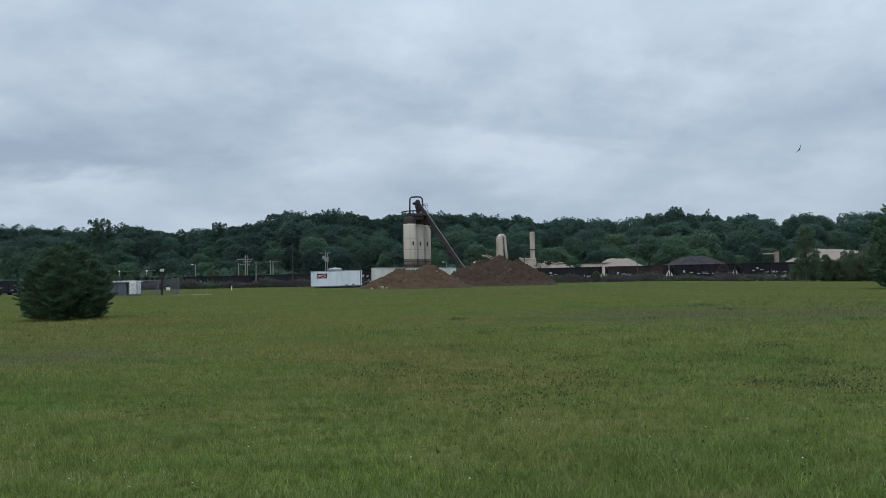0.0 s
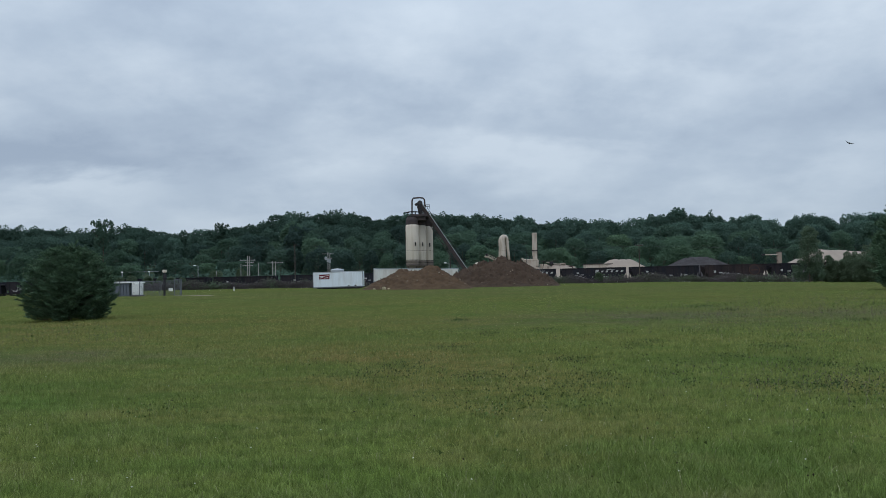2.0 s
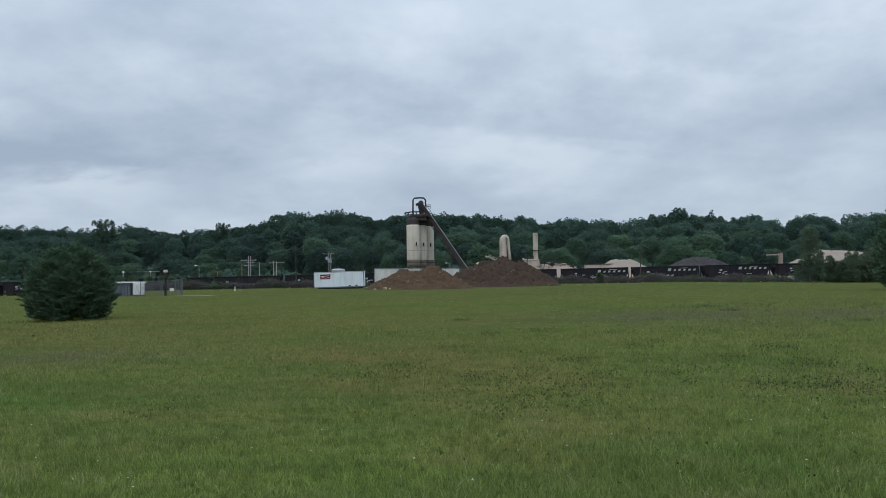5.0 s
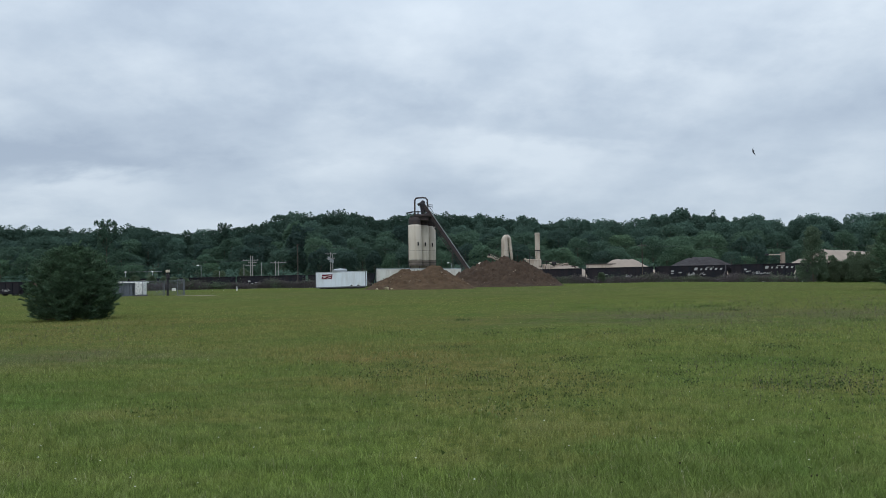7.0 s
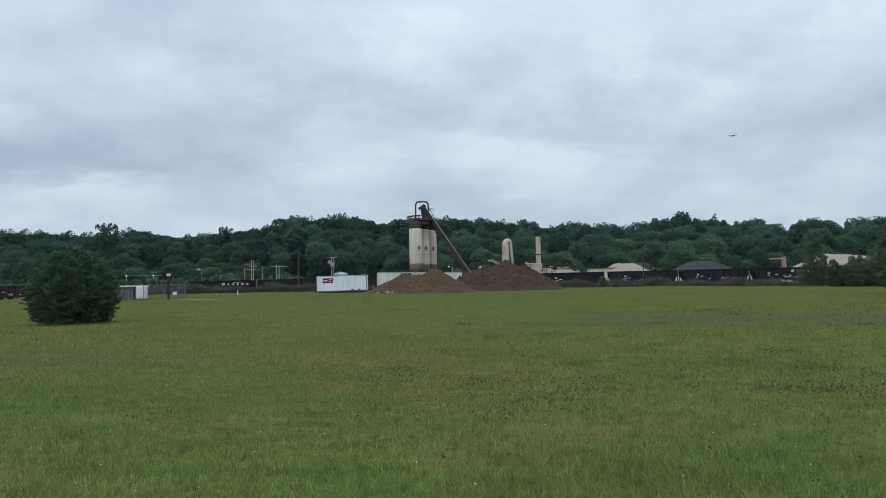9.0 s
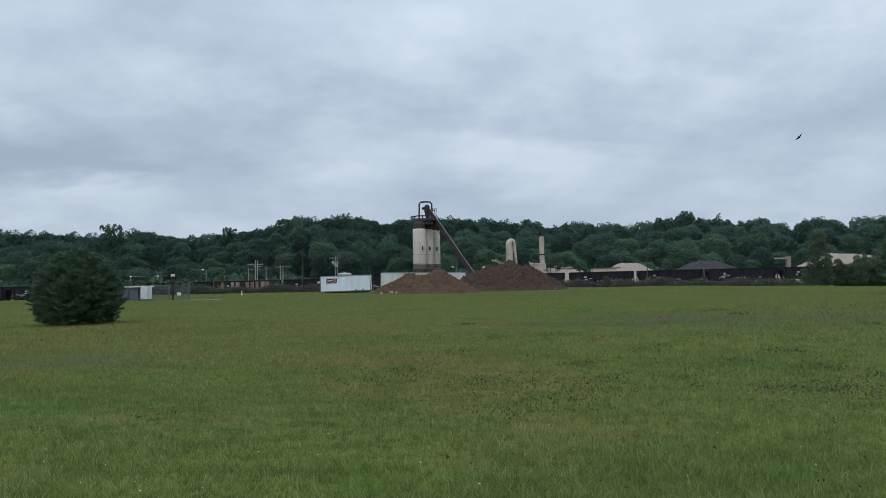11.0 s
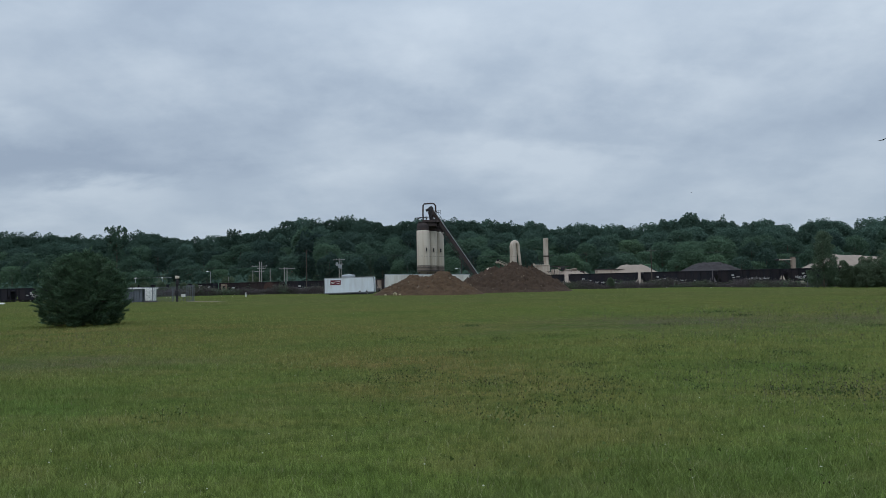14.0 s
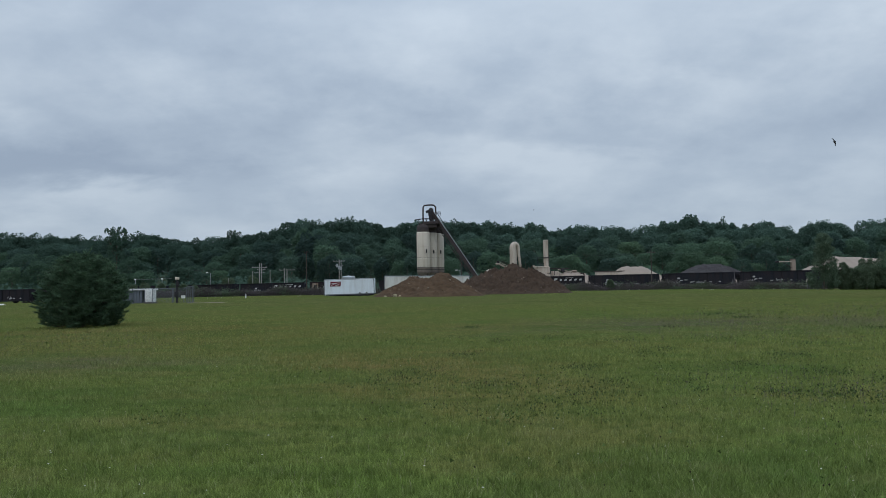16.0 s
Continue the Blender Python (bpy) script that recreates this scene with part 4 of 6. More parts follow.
def build_brush():
    """The tangle of dry brush along the railway."""
    rng = np.random.default_rng(31)
    runs = [(-74.0, -17.0, 143.0, 147.0, 1.5, 5600), (19.0, 118.0, 139.0, 146.0, 1.45, 8200)]
    V, F, off = [], [], 0
    for x0, x1, ya, yb, tall, n in runs:
        x = rng.uniform(x0, x1, n)
        y = rng.uniform(ya, yb, n)
        g = ground_z(x, y)
        hh = tall * (0.65 + 0.5 * np.sin(x * 0.55) * np.sin(x * 0.23 + 1) + rng.uniform(-0.2, 0.35, n)).clip(0.25, 1.5)
        # stems
        tip = np.column_stack([x + rng.normal(0, 0.3, n), y + rng.normal(0, 0.3, n), g + hh])
        base = np.column_stack([x, y, g])
        w = np.array([0.035, 0, 0])
        V.append(np.stack([base - w, base + w, tip], 1).reshape(-1, 3))
        F.append(np.arange(3 * n).reshape(-1, 3) + off)
        off += 3 * n
        u = rng.random((n, 5, 1)) ** 0.7
        ctr = (base[:, None] * (1 - u) + tip[:, None] * u + rng.normal(0, 0.16, (n, 5, 3))).reshape(-1, 3)
        v, f = scatter_cards(rng, ctr, np.tile([0, -0.4, 0.8], (len(ctr), 1)), np.full(len(ctr), 0.13), 1.0, 0.35)
        V.append(v)
        F.append(f + off)
        off += len(v)
    ob = part("brush", soup("brush", np.concatenate(V), np.concatenate(F)), M_BRUSH)
    tagged(ob, "tangled brown and green brush along the railway", "brush", kind="stuff")
    # green and grey-green growth among it, in uneven clumps
    centres = [(rng.uniform(x0, x1), rng.uniform(ya - 1.5, yb), rng.uniform(0.5, 1.3) * tall, rng.uniform(0.8, 2.6)) for x0, x1, ya, yb, tall, n in runs for _ in range(26)]
    C = np.repeat(np.array(centres), 170, 0)
    off = rng.normal(size=(len(C), 3)) * [0.5, 0.35, 0.30]
    x, y = C[:, 0] + off[:, 0] * C[:, 3], C[:, 1] + off[:, 1]
    z = ground_z(x, y) + np.abs(C[:, 2] * (0.45 + off[:, 2]))
    v, f = scatter_cards(rng, np.column_stack([x, y, z]), np.tile([0, -0.3, 0.8], (len(x), 1)), np.full(len(x), 0.12), 1.0, 0.35)
    ob = part("undergrowth", soup("undergrowth", v, f), M_BUSH)
    tagged(ob, "grey-green leafy growth among the railway brush", "undergrowth", kind="stuff")


def build_trees():
    build_wood()
    big = spruce_model(3, 3.5, 2.0, 220, 24, 1.0, "dense dark green spruce standing alone on the meadow")
    big.matrix_basis = pose(-17.12, 31.0, 0.0)
    tall = spruce_model(8, 8.6, 3.6, 150, 10, 1.6, "tall dark green spruce at the meadow's side")
    tall.matrix_basis = pose(39.03, 56.0, float(ground_z(39.03, 56.0)))
    shrub(41, 66.5, 125.0, 10.2, 3.1, "dark feathery juniper tree before the train", M_JUNIPER, ragged=True, name="juniper", category="tree")
    for i, (x, y, top, wide, mat) in enumerate([(72, 128, 3.2, 1.8, M_BUSH), (75.5, 127, 5.0, 2.8, M_BUSH), (79, 126, 6.4, 3.1, M_BUSH), (83, 124, 5.6, 3.0, M_BUSH),
                                                (87, 127, 6.6, 2.6, M_BUSH), 
                                                (31.6, 141, 2.1, 1.1, M_BUSH), (92, 126, 6.0, 2.6, M_BUSH), (70, 126, 4.4, 2.3, M_BUSH), (73.5, 124, 3.8, 2.7, M_BUSH), (77.5, 123, 4.4, 3.0, M_BUSH), (81, 123, 4.8, 3.0, M_BUSH),
                                                (85, 122, 5.0, 2.4, M_BUSH), (76.4, 125.5, 4.6, 2.6, M_BUSH), (80.2, 124.6, 5.4, 2.8, M_BUSH), (71.6, 125, 3.4, 2.2, M_BUSH)]):
        shrub(50 + i, x, y, top, wide, "bushy green shrub at the edge of the field", mat, "field-edge shrubs", ragged=True)
    for i, (x, y, top, wide) in enumerate([(-69, 150, 3.4, 2.0), (-66, 151, 3.0, 1.8), (-72.5, 151, 3.2, 2.0), (-62.5, 150, 2.9, 1.7), (-64.8, 149, 3.2, 1.7), (-60.3, 150, 3.0, 1.6), (-58.3, 151, 2.7, 1.3), (-58, 172, 4.6, 2.4), (-52, 174, 5.0, 2.6)]):
        shrub(80 + i, x, y, top, wide, "grey-green leafy shrub behind the fenced yard", M_BUSH, "railway shrubs")


# ---- heaps ----
def heap(name, seed, cones, rough, mat, label, category, step=0.35, lumps=0.0):
    """A tipped heap: cones (x, y, height, slope) run into one another, with clods and gullies; built about its own base."""
    c = np.array(cones, float)
    cx, cy = c[:, 0].mean(), c[:, 1].mean()
    reach = max(np.hypot(c[:, 0] - cx, c[:, 1] - cy) + c[:, 2] / c[:, 3]) + 1.0
    ax = np.arange(-reach, reach + step, step)
    gx, gy = np.meshgrid(ax, ax)
    z = np.full(gx.shape, -9.0)
    for x, y, h, s in c:
        dist = np.hypot(gx + cx - x, gy + cy - y)
        z = np.maximum(z, h - s * np.maximum(np.sqrt(dist ** 2 + 0.5) - 0.5, 0))
    flat = np.stack([gx, gy], -1).reshape(-1, 2)
    nz = np.array([noise.fractal(Vector((x * 0.35 + seed, y * 0.35, seed * 0.7)), 0.8, 2.1, 4) for x, y in flat]).reshape(gx.shape)
    n2 = np.array([noise.fractal(Vector((x * 2.3, y * 2.3 + seed, 0.3)), 0.5, 2.2, 4) for x, y in flat]).reshape(gx.shape)
    z = z + rough * nz * np.clip(z + 0.6, 0, 1.2) + lumps * n2 * np.clip(z, 0, 1)
    z = np.maximum(z, -0.4)
    v = np.stack([gx, gy, z], -1).reshape(-1, 3)
    w = len(ax)
    i = (np.arange(w - 1)[:, None] * w + np.arange(w - 1)[None]).ravel()
    f = np.stack([i, i + 1, i + 1 + w, i + w], 1)
    keep = (z.ravel()[f] > -0.39).any(1)
    g = float(ground_z(cx, cy))
    t = thing(name, Matrix.Translation((cx, cy, g)), label, category)
    used, inv = np.unique(f[keep], return_inverse=True)
    part("mound", soup("mound", v[used], inv.reshape(-1, 4)), mat, t, smooth=lumps < 0.3)
    rng = np.random.default_rng(seed)
    if lumps:     # loose clods and stones on the flanks
        pick = used[(z.ravel()[used] > 0.1)]
        o = np.array([[1, 0, 0], [0, 1, 0], [-1, 0, 0], [0, -1, 0], [0, 0, 0.9], [0, 0, -0.6]], float)
        tri = np.array([[0, 1, 4], [1, 2, 4], [2, 3, 4], [3, 0, 4], [1, 0, 5], [2, 1, 5], [3, 2, 5], [0, 3, 5]])
        for kind, m, n, big in (("loose_soil", mat, 700, 0.06 + 0.16 * lumps), ("scree", M_STONE, 70, 0.20)):
            ctr = v[rng.choice(pick, n)] + rng.normal(0, 0.05, (n, 3))
            s = rng.uniform(0.05, big, n)[:, None, None] * rng.uniform(0.6, 1.3, (n, 6, 1))
            hv = (ctr[:, None] + o[None] * s).reshape(-1, 3)
            hf = (np.arange(n)[:, None, None] * 6 + tri[None]).reshape(-1, 3)
            tagged(part(kind, soup(kind, hv, hf), m, t), kind="stuff")
    return t


def build_heaps():
    heap("dirt_pile", 2, [(-2.3, 104.5, 3.75, 0.72), (-6.3, 104.5, 3.1, 0.56), (-4.5, 104.0, 2.95, 0.55), (-8.6, 103.8, 1.9, 0.5), (-0.8, 103.5, 2.6, 0.56)], 0.16, M_DIRT_A,
         "heap of brown topsoil tipped on the grass", "dirt pile", 0.17, lumps=0.28)
    heap("dirt_pile", 7, [(9.8, 118.0, 5.0, 0.60), (6.3, 118.0, 4.35, 0.60), (12.4, 117.4, 4.2, 0.62), (13.6, 117.0, 3.3, 0.60), (4.1, 117.0, 3.2, 0.60)], 0.30, M_DIRT_B,
         "larger heap of dark cloddy earth with stones", "dirt pile", 0.17, lumps=0.52)
    heap("gravel_pile", 4, [(44.4 + 0.7 * k, 181, 5.85 + 0.1 * math.sin(k * 2.1), 0.60) for k in range(7)] + [(41.5, 181, 4.3, 0.5)], 0.12, M_TAN,
         "tan heap of crushed stone behind the railway", "gravel pile", 0.5)
    heap("gravel_pile", 9, [(64.2 + 0.9 * k, 181, 6.35 + 0.12 * math.sin(k * 1.9), 0.50) for k in range(7)] + [(75, 181, 4.2, 0.35), (72, 181, 5.2, 0.45)], 0.12, M_BLACK_STONE,
         "black heap of milled asphalt behind the railway", "gravel pile", 0.4, lumps=0.25)
    heap("gravel_pile", 12, [(102.2 + 1.6 * k, 186, 8.3 - 0.14 * k, 0.48) for k in range(8)] + [(99.4, 186, 6.6, 0.45)], 0.14, M_TAN,
         "long tan heap of crushed stone beyond the juniper", "gravel pile", 0.6)
    heap("gravel_pile", 15, [(82, 183, 4.2, 0.25), (88, 183, 3.9, 0.25)], 0.1, M_TAN, "low tan spill of crushed stone", "gravel pile", 0.6)
    heap("gravel_pile", 18, [(21 + 2.2 * k, 171.5 + 0.6 * math.sin(k * 1.7), 3.15 + 0.25 * math.sin(k * 2.3), 0.75) for k in range(36) if not 17 <= k <= 22], 0.10, M_TAN,
         "long tan windrow of crushed stone close behind the track", "gravel pile", 0.6)
    heap("gravel_pile", 16, [(27, 184, 4.6, 0.45), (30.5, 183, 4.9, 0.4), (33.5, 184, 4.2, 0.4)], 0.35, M_TAN,
         "rough tan heap of broken concrete", "gravel pile", 0.5, lumps=0.3)


def boulder(seed, x, y, size, mat, label):
    """A broken stone: a knobbly, half-sunk lump."""
    rng = np.random.default_rng(seed)
    bm = B()
    bmesh.ops.create_icosphere(bm, subdivisions=2, radius=size)
    for v in bm.verts:
        d = np.array(v.co) / size
        v.co *= float(0.85 + 0.35 * lumps_on(np.random.default_rng(seed), d[None], (1.6, 3.4), (0.6, 0.4))[0])
        v.co.z *= 0.7
    t = thing("boulder", Matrix.Translation((x, y, float(ground_z(x, y)) + size * 0.3)) @ Matrix.Rotation(rng.uniform(0, 6), 4, "Z"), label, "rock")
    part("stone", bm, mat, t)


def build_boulders():
    boulder(3, -9.0, 99.4, 0.42, M_PALE_STONE, "pale tan boulder at the foot of the dirt heap")
    boulder(5, -8.3, 99.2, 0.26, M_PALE_STONE, "small pale stone beside the dirt heap")
    boulder(8, -10.4, 99.3, 0.24, M_PALE_STONE, "small pale stone fallen on the grass")


# ---- the asphalt plant ----
def silo(m, label):
    """A storage silo: drum, sooty roof cone, skirt and legs."""
    t = thing("silo", m, label, "silo", "asphalt silos")
    part("drum", lathe(B(), [(1.72, 6.2), (1.75, 6.3), (1.75, 15.35), (1.68, 15.68), (1.2, 15.85)], 28), M_CREAM, t, smooth=True)
    part("roof", lathe(B(), [(1.6, 15.7), (1.66, 15.9), (1.64, 17.0), (1.45, 17.5), (1.0, 17.85), (0.3, 18.0)], 28), M_RUST, t, "soot-brown roof")
    for z in (8.55, 11.8):
        part("weld_band", lathe(B(), [(1.76, z), (1.785, z + 0.03), (1.785, z + 0.10), (1.76, z + 0.13)], 28), M_CREAM, t)
    part("skirt", lathe(B(), [(0.5, 2.9), (1.71, 4.9), (1.765, 5.0), (1.765, 6.24), (1.70, 6.25)], 28), M_SKIRT, t, "dusty brown skirt")
    for z in (5.05, 5.75, 6.3):
        part("band", lathe(B(), [(1.74, z), (1.80, z + 0.03), (1.80, z + 0.14), (1.74, z + 0.17)], 28), M_RUST, t, "rusty hoop")
    for a in (0.8, 2.4, 3.9, 5.5):
        c, s = math.cos(a) * 1.6, math.sin(a) * 1.6
        part("leg", beam(B(), (c, s, -0.05), (c, s, 5.2), 0.22, 0.22), M_RUST, t)
    part("gauge", box(B(), (0.72, -1.90, 10.1), (1.05, -1.55, 11.1), 0.04), M_DARK_STEEL, t, "small dark level gauge")
    part("ladder", beam(B(), (-1.80, -0.35, 1.0), (-1.80, -0.35, 16.2), 0.06, 0.06), M_DARK_STEEL, t)
    part("ladder", beam(B(), (-1.80, 0.05, 1.0), (-1.80, 0.05, 16.2), 0.06, 0.06), M_DARK_STEEL, t)
    return t


def rail_frame(bm, x0, x1, y0, y1, z, h, posts):
    for zz in (z + h, z + h / 2):
        for p, q in (((x0, y0), (x1, y0)), ((x0, y1), (x1, y1)), ((x0, y0), (x0, y1)), ((x1, y0), (x1, y1))):
            beam(bm, (*p, zz), (*q, zz), 0.06, 0.06)
    for i in range(posts):
        x = x0 + (x1 - x0) * i / (posts - 1)
        for y in (y0, y1):
            beam(bm, (x, y, z), (x, y, z + h), 0.06, 0.06)
    return bm


def build_plant():
    first = silo(pose(-8.65, 180.0, 0.0), "tall cream silo with a dusty brown skirt and sooty top")
    copy_thing(first, pose(-6.85, 183.3, 0.0))
    copy_thing(first, pose(-5.05, 186.6, 0.0))
    # the gantry over the silos, with the batcher and the drive
    t = thing("silo_gantry", pose(-6.9, 182.0, 16.2), "dark brown steel gantry and batcher over the silos", "gantry")
    part("deck", box(B(), (-2.9, -3.2, 1.60), (2.7, 5.2, 1.78), 0.04), M_RUST, t)
    part("railing", rail_frame(B(), -2.85, 2.65, -3.15, 5.1, 1.78, 0.9, 6), M_DARK_STEEL, t)
    part("housing", box(box(B(), (-2.5, -2.8, 0.6), (1.9, 2.2, 1.6), 0.1), (-1.9, -2.2, 1.78), (2.1, 1.8, 2.35), 0.12), M_RUST, t)
    pts = [(-1.75, 0, 1.2), (-1.80, 0, 4.0), (-1.75, 0, 6.3), (-1.4, 0, 6.85), (0.2, 0, 6.95), (1.15, 0, 6.85), (1.60, 0, 6.3), (1.65, 0, 4.0), (1.55, 0, 2.4), (1.75, 0, 1.3), (2.4, 0, 0.5), (3.1, 0, -0.1), (3.45, 0, -0.9)]
    part("hoop_pipe", sweep(B(), pts, 0.21, 10), M_RUST, t, smooth=True)
    part("upright", beam(B(), (-0.95, -0.4, 1.2), (-0.95, -0.4, 3.4), 0.25, 0.25), M_DARK_STEEL, t)
    part("upright", beam(B(), (0.55, -0.4, 1.2), (0.55, -0.4, 4.0), 0.25, 0.25), M_DARK_STEEL, t)
    part("cross_bar", beam(beam(B(), (-2.9, -0.3, 3.15), (1.6, -0.3, 3.3), 0.2, 0.2), (-1.8, -0.3, 2.0), (1.6, -0.3, 2.1), 0.2, 0.2), M_DARK_STEEL, t)
    part("batcher", lathe(B(), [(0.2, 2.0), (0.4, 2.4), (0.72, 4.2), (0.78, 5.2), (0.6, 5.9), (0.25, 6.2)], 16, (0.35, 0.2, 0)), M_DARK_STEEL, t, "black batcher hopper")
    part("motor", tube(B(), (-1.0, 0.1, 5.0), (0.0, 0.1, 5.5), 0.35, 0.35, 12), M_DARK_STEEL, t)
    part("side_rail", rail_frame(B(), 1.7, 2.9, -0.6, 0.8, 4.0, 1.0, 3), M_DARK_STEEL, t)
    part("vent", box(B(), (-3.6, -0.6, 2.95), (-2.6, 0.6, 3.15), 0.03), M_DARK_STEEL, t)
    # drag conveyor up to the batcher
    t = thing("drag_conveyor", pose(0, 182.0, 0), "long rusty drag conveyor slanting up to the silos", "conveyor")
    p, q = Vector((6.9, 0, 1.0)), Vector((-6.5, 0, 21.2))
    d = (q - p).normalized()
    up = d.cross(Vector((0, 1, 0))).normalized()
    up = up if up.z > 0 else -up
    part("trough", beam(B(), p + up * 0.08, q + up * 0.08, 0.8, 1.0), M_RUST, t)
    part("cover", beam(B(), p + up * 0.64, q + up * 0.64, 1.0, 0.16), M_GREY_STEEL, t, "paler weathered cover")
    for s in (-0.5, 0.5):
        y = Vector((0, s, 0))
        part("lower_chord", beam(B(), p - up * 1.0 + y, q - up * 1.0 + y, 0.12, 0.14), M_RUST, t)
        bm = B()
        for k in range(20):
            a, b = p.lerp(q, k / 20) + y, p.lerp(q, (k + 1) / 20) + y
            beam(bm, a + up * (0.1 if k % 2 else -1.0), b + up * (-1.0 if k % 2 else 0.1), 0.08, 0.09)
            beam(bm, a - up * 1.0, a + up * 0.1, 0.08, 0.08)
        part("lattice", bm, M_RUST, t)
    for s in (-0.62, 0.62):
        part("walkway_rail", beam(B(), p + up * 1.15 + Vector((0, s, 0)), q + up * 1.15 + Vector((0, s, 0)), 0.06, 0.06), M_DARK_STEEL, t)
    for k in (0.14, 0.42):
        c = p + (q - p) * k
        part("trestle", beam(B(), (c.x, -0.9, 0), (c.x, -0.4, c.z - 0.4), 0.2, 0.2), M_RUST, t)
        part("trestle", beam(B(), (c.x, 0.9, 0), (c.x, 0.4, c.z - 0.4), 0.2, 0.2), M_RUST, t)
    # the bent exhaust duct of the drum
    t = thing("exhaust_duct", pose(15.4, 182.0, 0), "big cream duct bent over like an upturned hook", "duct")
    arch = [(0.46 - 0.70 * math.cos(a), 0, 11.2 + 0.95 * math.sin(a)) for a in (0.0, 0.4, 0.8, 1.2, 1.57, 1.95, 2.35, 2.75)]
    pts = [(-0.30, 0, 3.2), (-0.25, 0, 6.0), (-0.18, 0, 9.5)] + arch + [(1.24, 0, 9.6), (1.42, 0, 8.0), (1.70, 0, 5.0)]
    part("pipe", sweep(B(), pts, [1.02, 0.98, 0.94, 0.92, 0.90, 0.86, 0.80, 0.70, 0.60, 0.50, 0.43, 0.40, 0.38, 0.38], 16, 1.2), M_DULL_CREAM, t, smooth=True)
    for z, r in ((5.2, 0.99), (7.4, 0.96), (9.6, 0.94)):
        part("flange", lathe(B(), [(r - 0.03, z), (r + 0.05, z + 0.04), (r + 0.05, z + 0.14), (r - 0.03, z + 0.18)], 14, (-0.15, 0, 0)), M_CREAM, t)
    part("base_housing", box(B(), (-1.6, -1.6, 0), (3.2, 1.6, 4.0), 0.15), M_CREAM, t)
    part("feed_belt", beam(B(), (-4, -0.8, 6.9), (0.2, -0.8, 4.9), 0.9, 0.4), M_DULL_CREAM, t, "short tan feed belt")
    part("feed_hopper", box(B(), (-5, -1.3, 6.7), (-3.9, -0.1, 7.3), 0.2), M_DULL_CREAM, t, "small dusty feed hopper")
    bm = B()
    for k in range(6):
        a, b = Vector((-4.2 + 0.75 * k, -1.35, 7.55 - 0.36 * k)), Vector((-4.2 + 0.75 * (k + 1), -1.35, 7.2 - 0.36 * k))
        beam(beam(bm, a, b, 0.1, 0.1), a + Vector((0, 0, -0.8)), b, 0.09, 0.09)
    part("feed_truss", bm, M_DULL_CREAM, t)
    part("drum_cowl", lathe(B(), [(1.5, 5.0), (1.45, 5.6), (1.1, 6.15), (0.5, 6.4), (0.1, 6.45)], 18, (-6.3, -0.4, -0.75)), M_DULL_CREAM, t, "pale rounded cowl")
    part("head_pulley", tube(B(), (-4.4, -1.3, 7.5), (-4.4, -0.3, 7.5), 0.32, 0.32, 12), M_DARK_STEEL, t)
    part("guard_rail", beam(beam(B(), (-3.8, -1.3, 7.9), (-1, -1.3, 6.4), 0.1, 0.1), (-2.8, -1.3, 6.2), (-2.8, -1.3, 7.4), 0.1, 0.1), M_RUST, t)
    part("feed_frame", beam(B(), (-4, -0.8, 0), (-3.7, -0.8, 6.8), 0.15, 0.15), M_RUST, t)
    part("feed_frame", beam(B(), (-1.8, -0.8, 0), (-1.6, -0.8, 5.4), 0.15, 0.15), M_RUST, t)
    # the stack on the filter house
    t = thing("exhaust_stack", pose(23.6, 180.0, 0), "slim cream square stack on a filter housing", "chimney")
    part("stack", box(B(), (-0.58, -0.58, 5.9), (0.58, 0.58, 13.05), 0.06), M_DULL_CREAM, t)
    part("rim", box(B(), (-0.64, -0.64, 12.6), (0.64, 0.64, 12.72), 0.02), M_DULL_CREAM, t)
    part("filter_house", box(B(), (-2.9, -1.6, 4.3), (0.75, 1.6, 5.9), 0.08), M_DULL_CREAM, t)
    part("hopper_bin", box(B(), (-1.8, -1.3, 1.2), (0.4, 1.3, 2.6), 0.2), M_DULL_CREAM, t)
    for x in (-1.6, 0.4):
        for y in (-1.3, 1.3):
            part("leg", beam(B(), (x, y, -0.05), (x, y, 2.7), 0.2, 0.2), M_RUST, t)
    part("ladder", beam(B(), (0.66, -0.3, 2.0), (0.66, -0.3, 12.4), 0.06, 0.06), M_DARK_STEEL, t)
    part("ladder", beam(B(), (0.66, 0.1, 2.0), (0.66, 0.1, 12.4), 0.06, 0.06), M_DARK_STEEL, t)
    part("roof_slab", box(B(), (-3.1, -1.75, 5.9), (0.6, 1.75, 6.08), 0.03), M_CREAM, t)
    part("side_panel", box(B(), (-1.7, -1.5, 2.6), (0.6, 1.5, 4.3), 0.05), M_SKIRT, t, "dusty brown lower panel")
    part("inlet_duct", beam(B(), (-3.6, -0.9, 6.3), (1.9, -1.75, 2.6), 0.7, 0.5), M_DULL_CREAM, t, "slanting tan inlet duct")
    part("roof_rail", rail_frame(B(), -1.6, -0.8, -1.5, 1.5, 5.9, 1.0, 3), M_DARK_STEEL, t)
    part("damper", box(B(), (-0.75, -0.75, 8.2), (0.75, 0.75, 8.45), 0.03), M_RUST, t)
    # crushing and screening gear
    t = thing("screening_plant", pose(29.0, 182.0, 0), "low cream screening plant of beams and belts", "machine")
    part("chassis", beam(beam(B(), (-4.6, -1, 2.7), (4.8, -1, 2.9), 0.35, 0.5), (-4.6, 1, 2.7), (4.8, 1, 2.9), 0.35, 0.5), M_DULL_CREAM, t)
    part("screen_box", box(B(), (-3.8, -1.1, 3.3), (-2.0, 1.1, 4.8), 0.1), M_DULL_CREAM, t)
    part("belt", beam(B(), (-2.0, 0, 5.2), (5.4, 0, 3.9), 0.9, 0.22), M_DULL_CREAM, t)
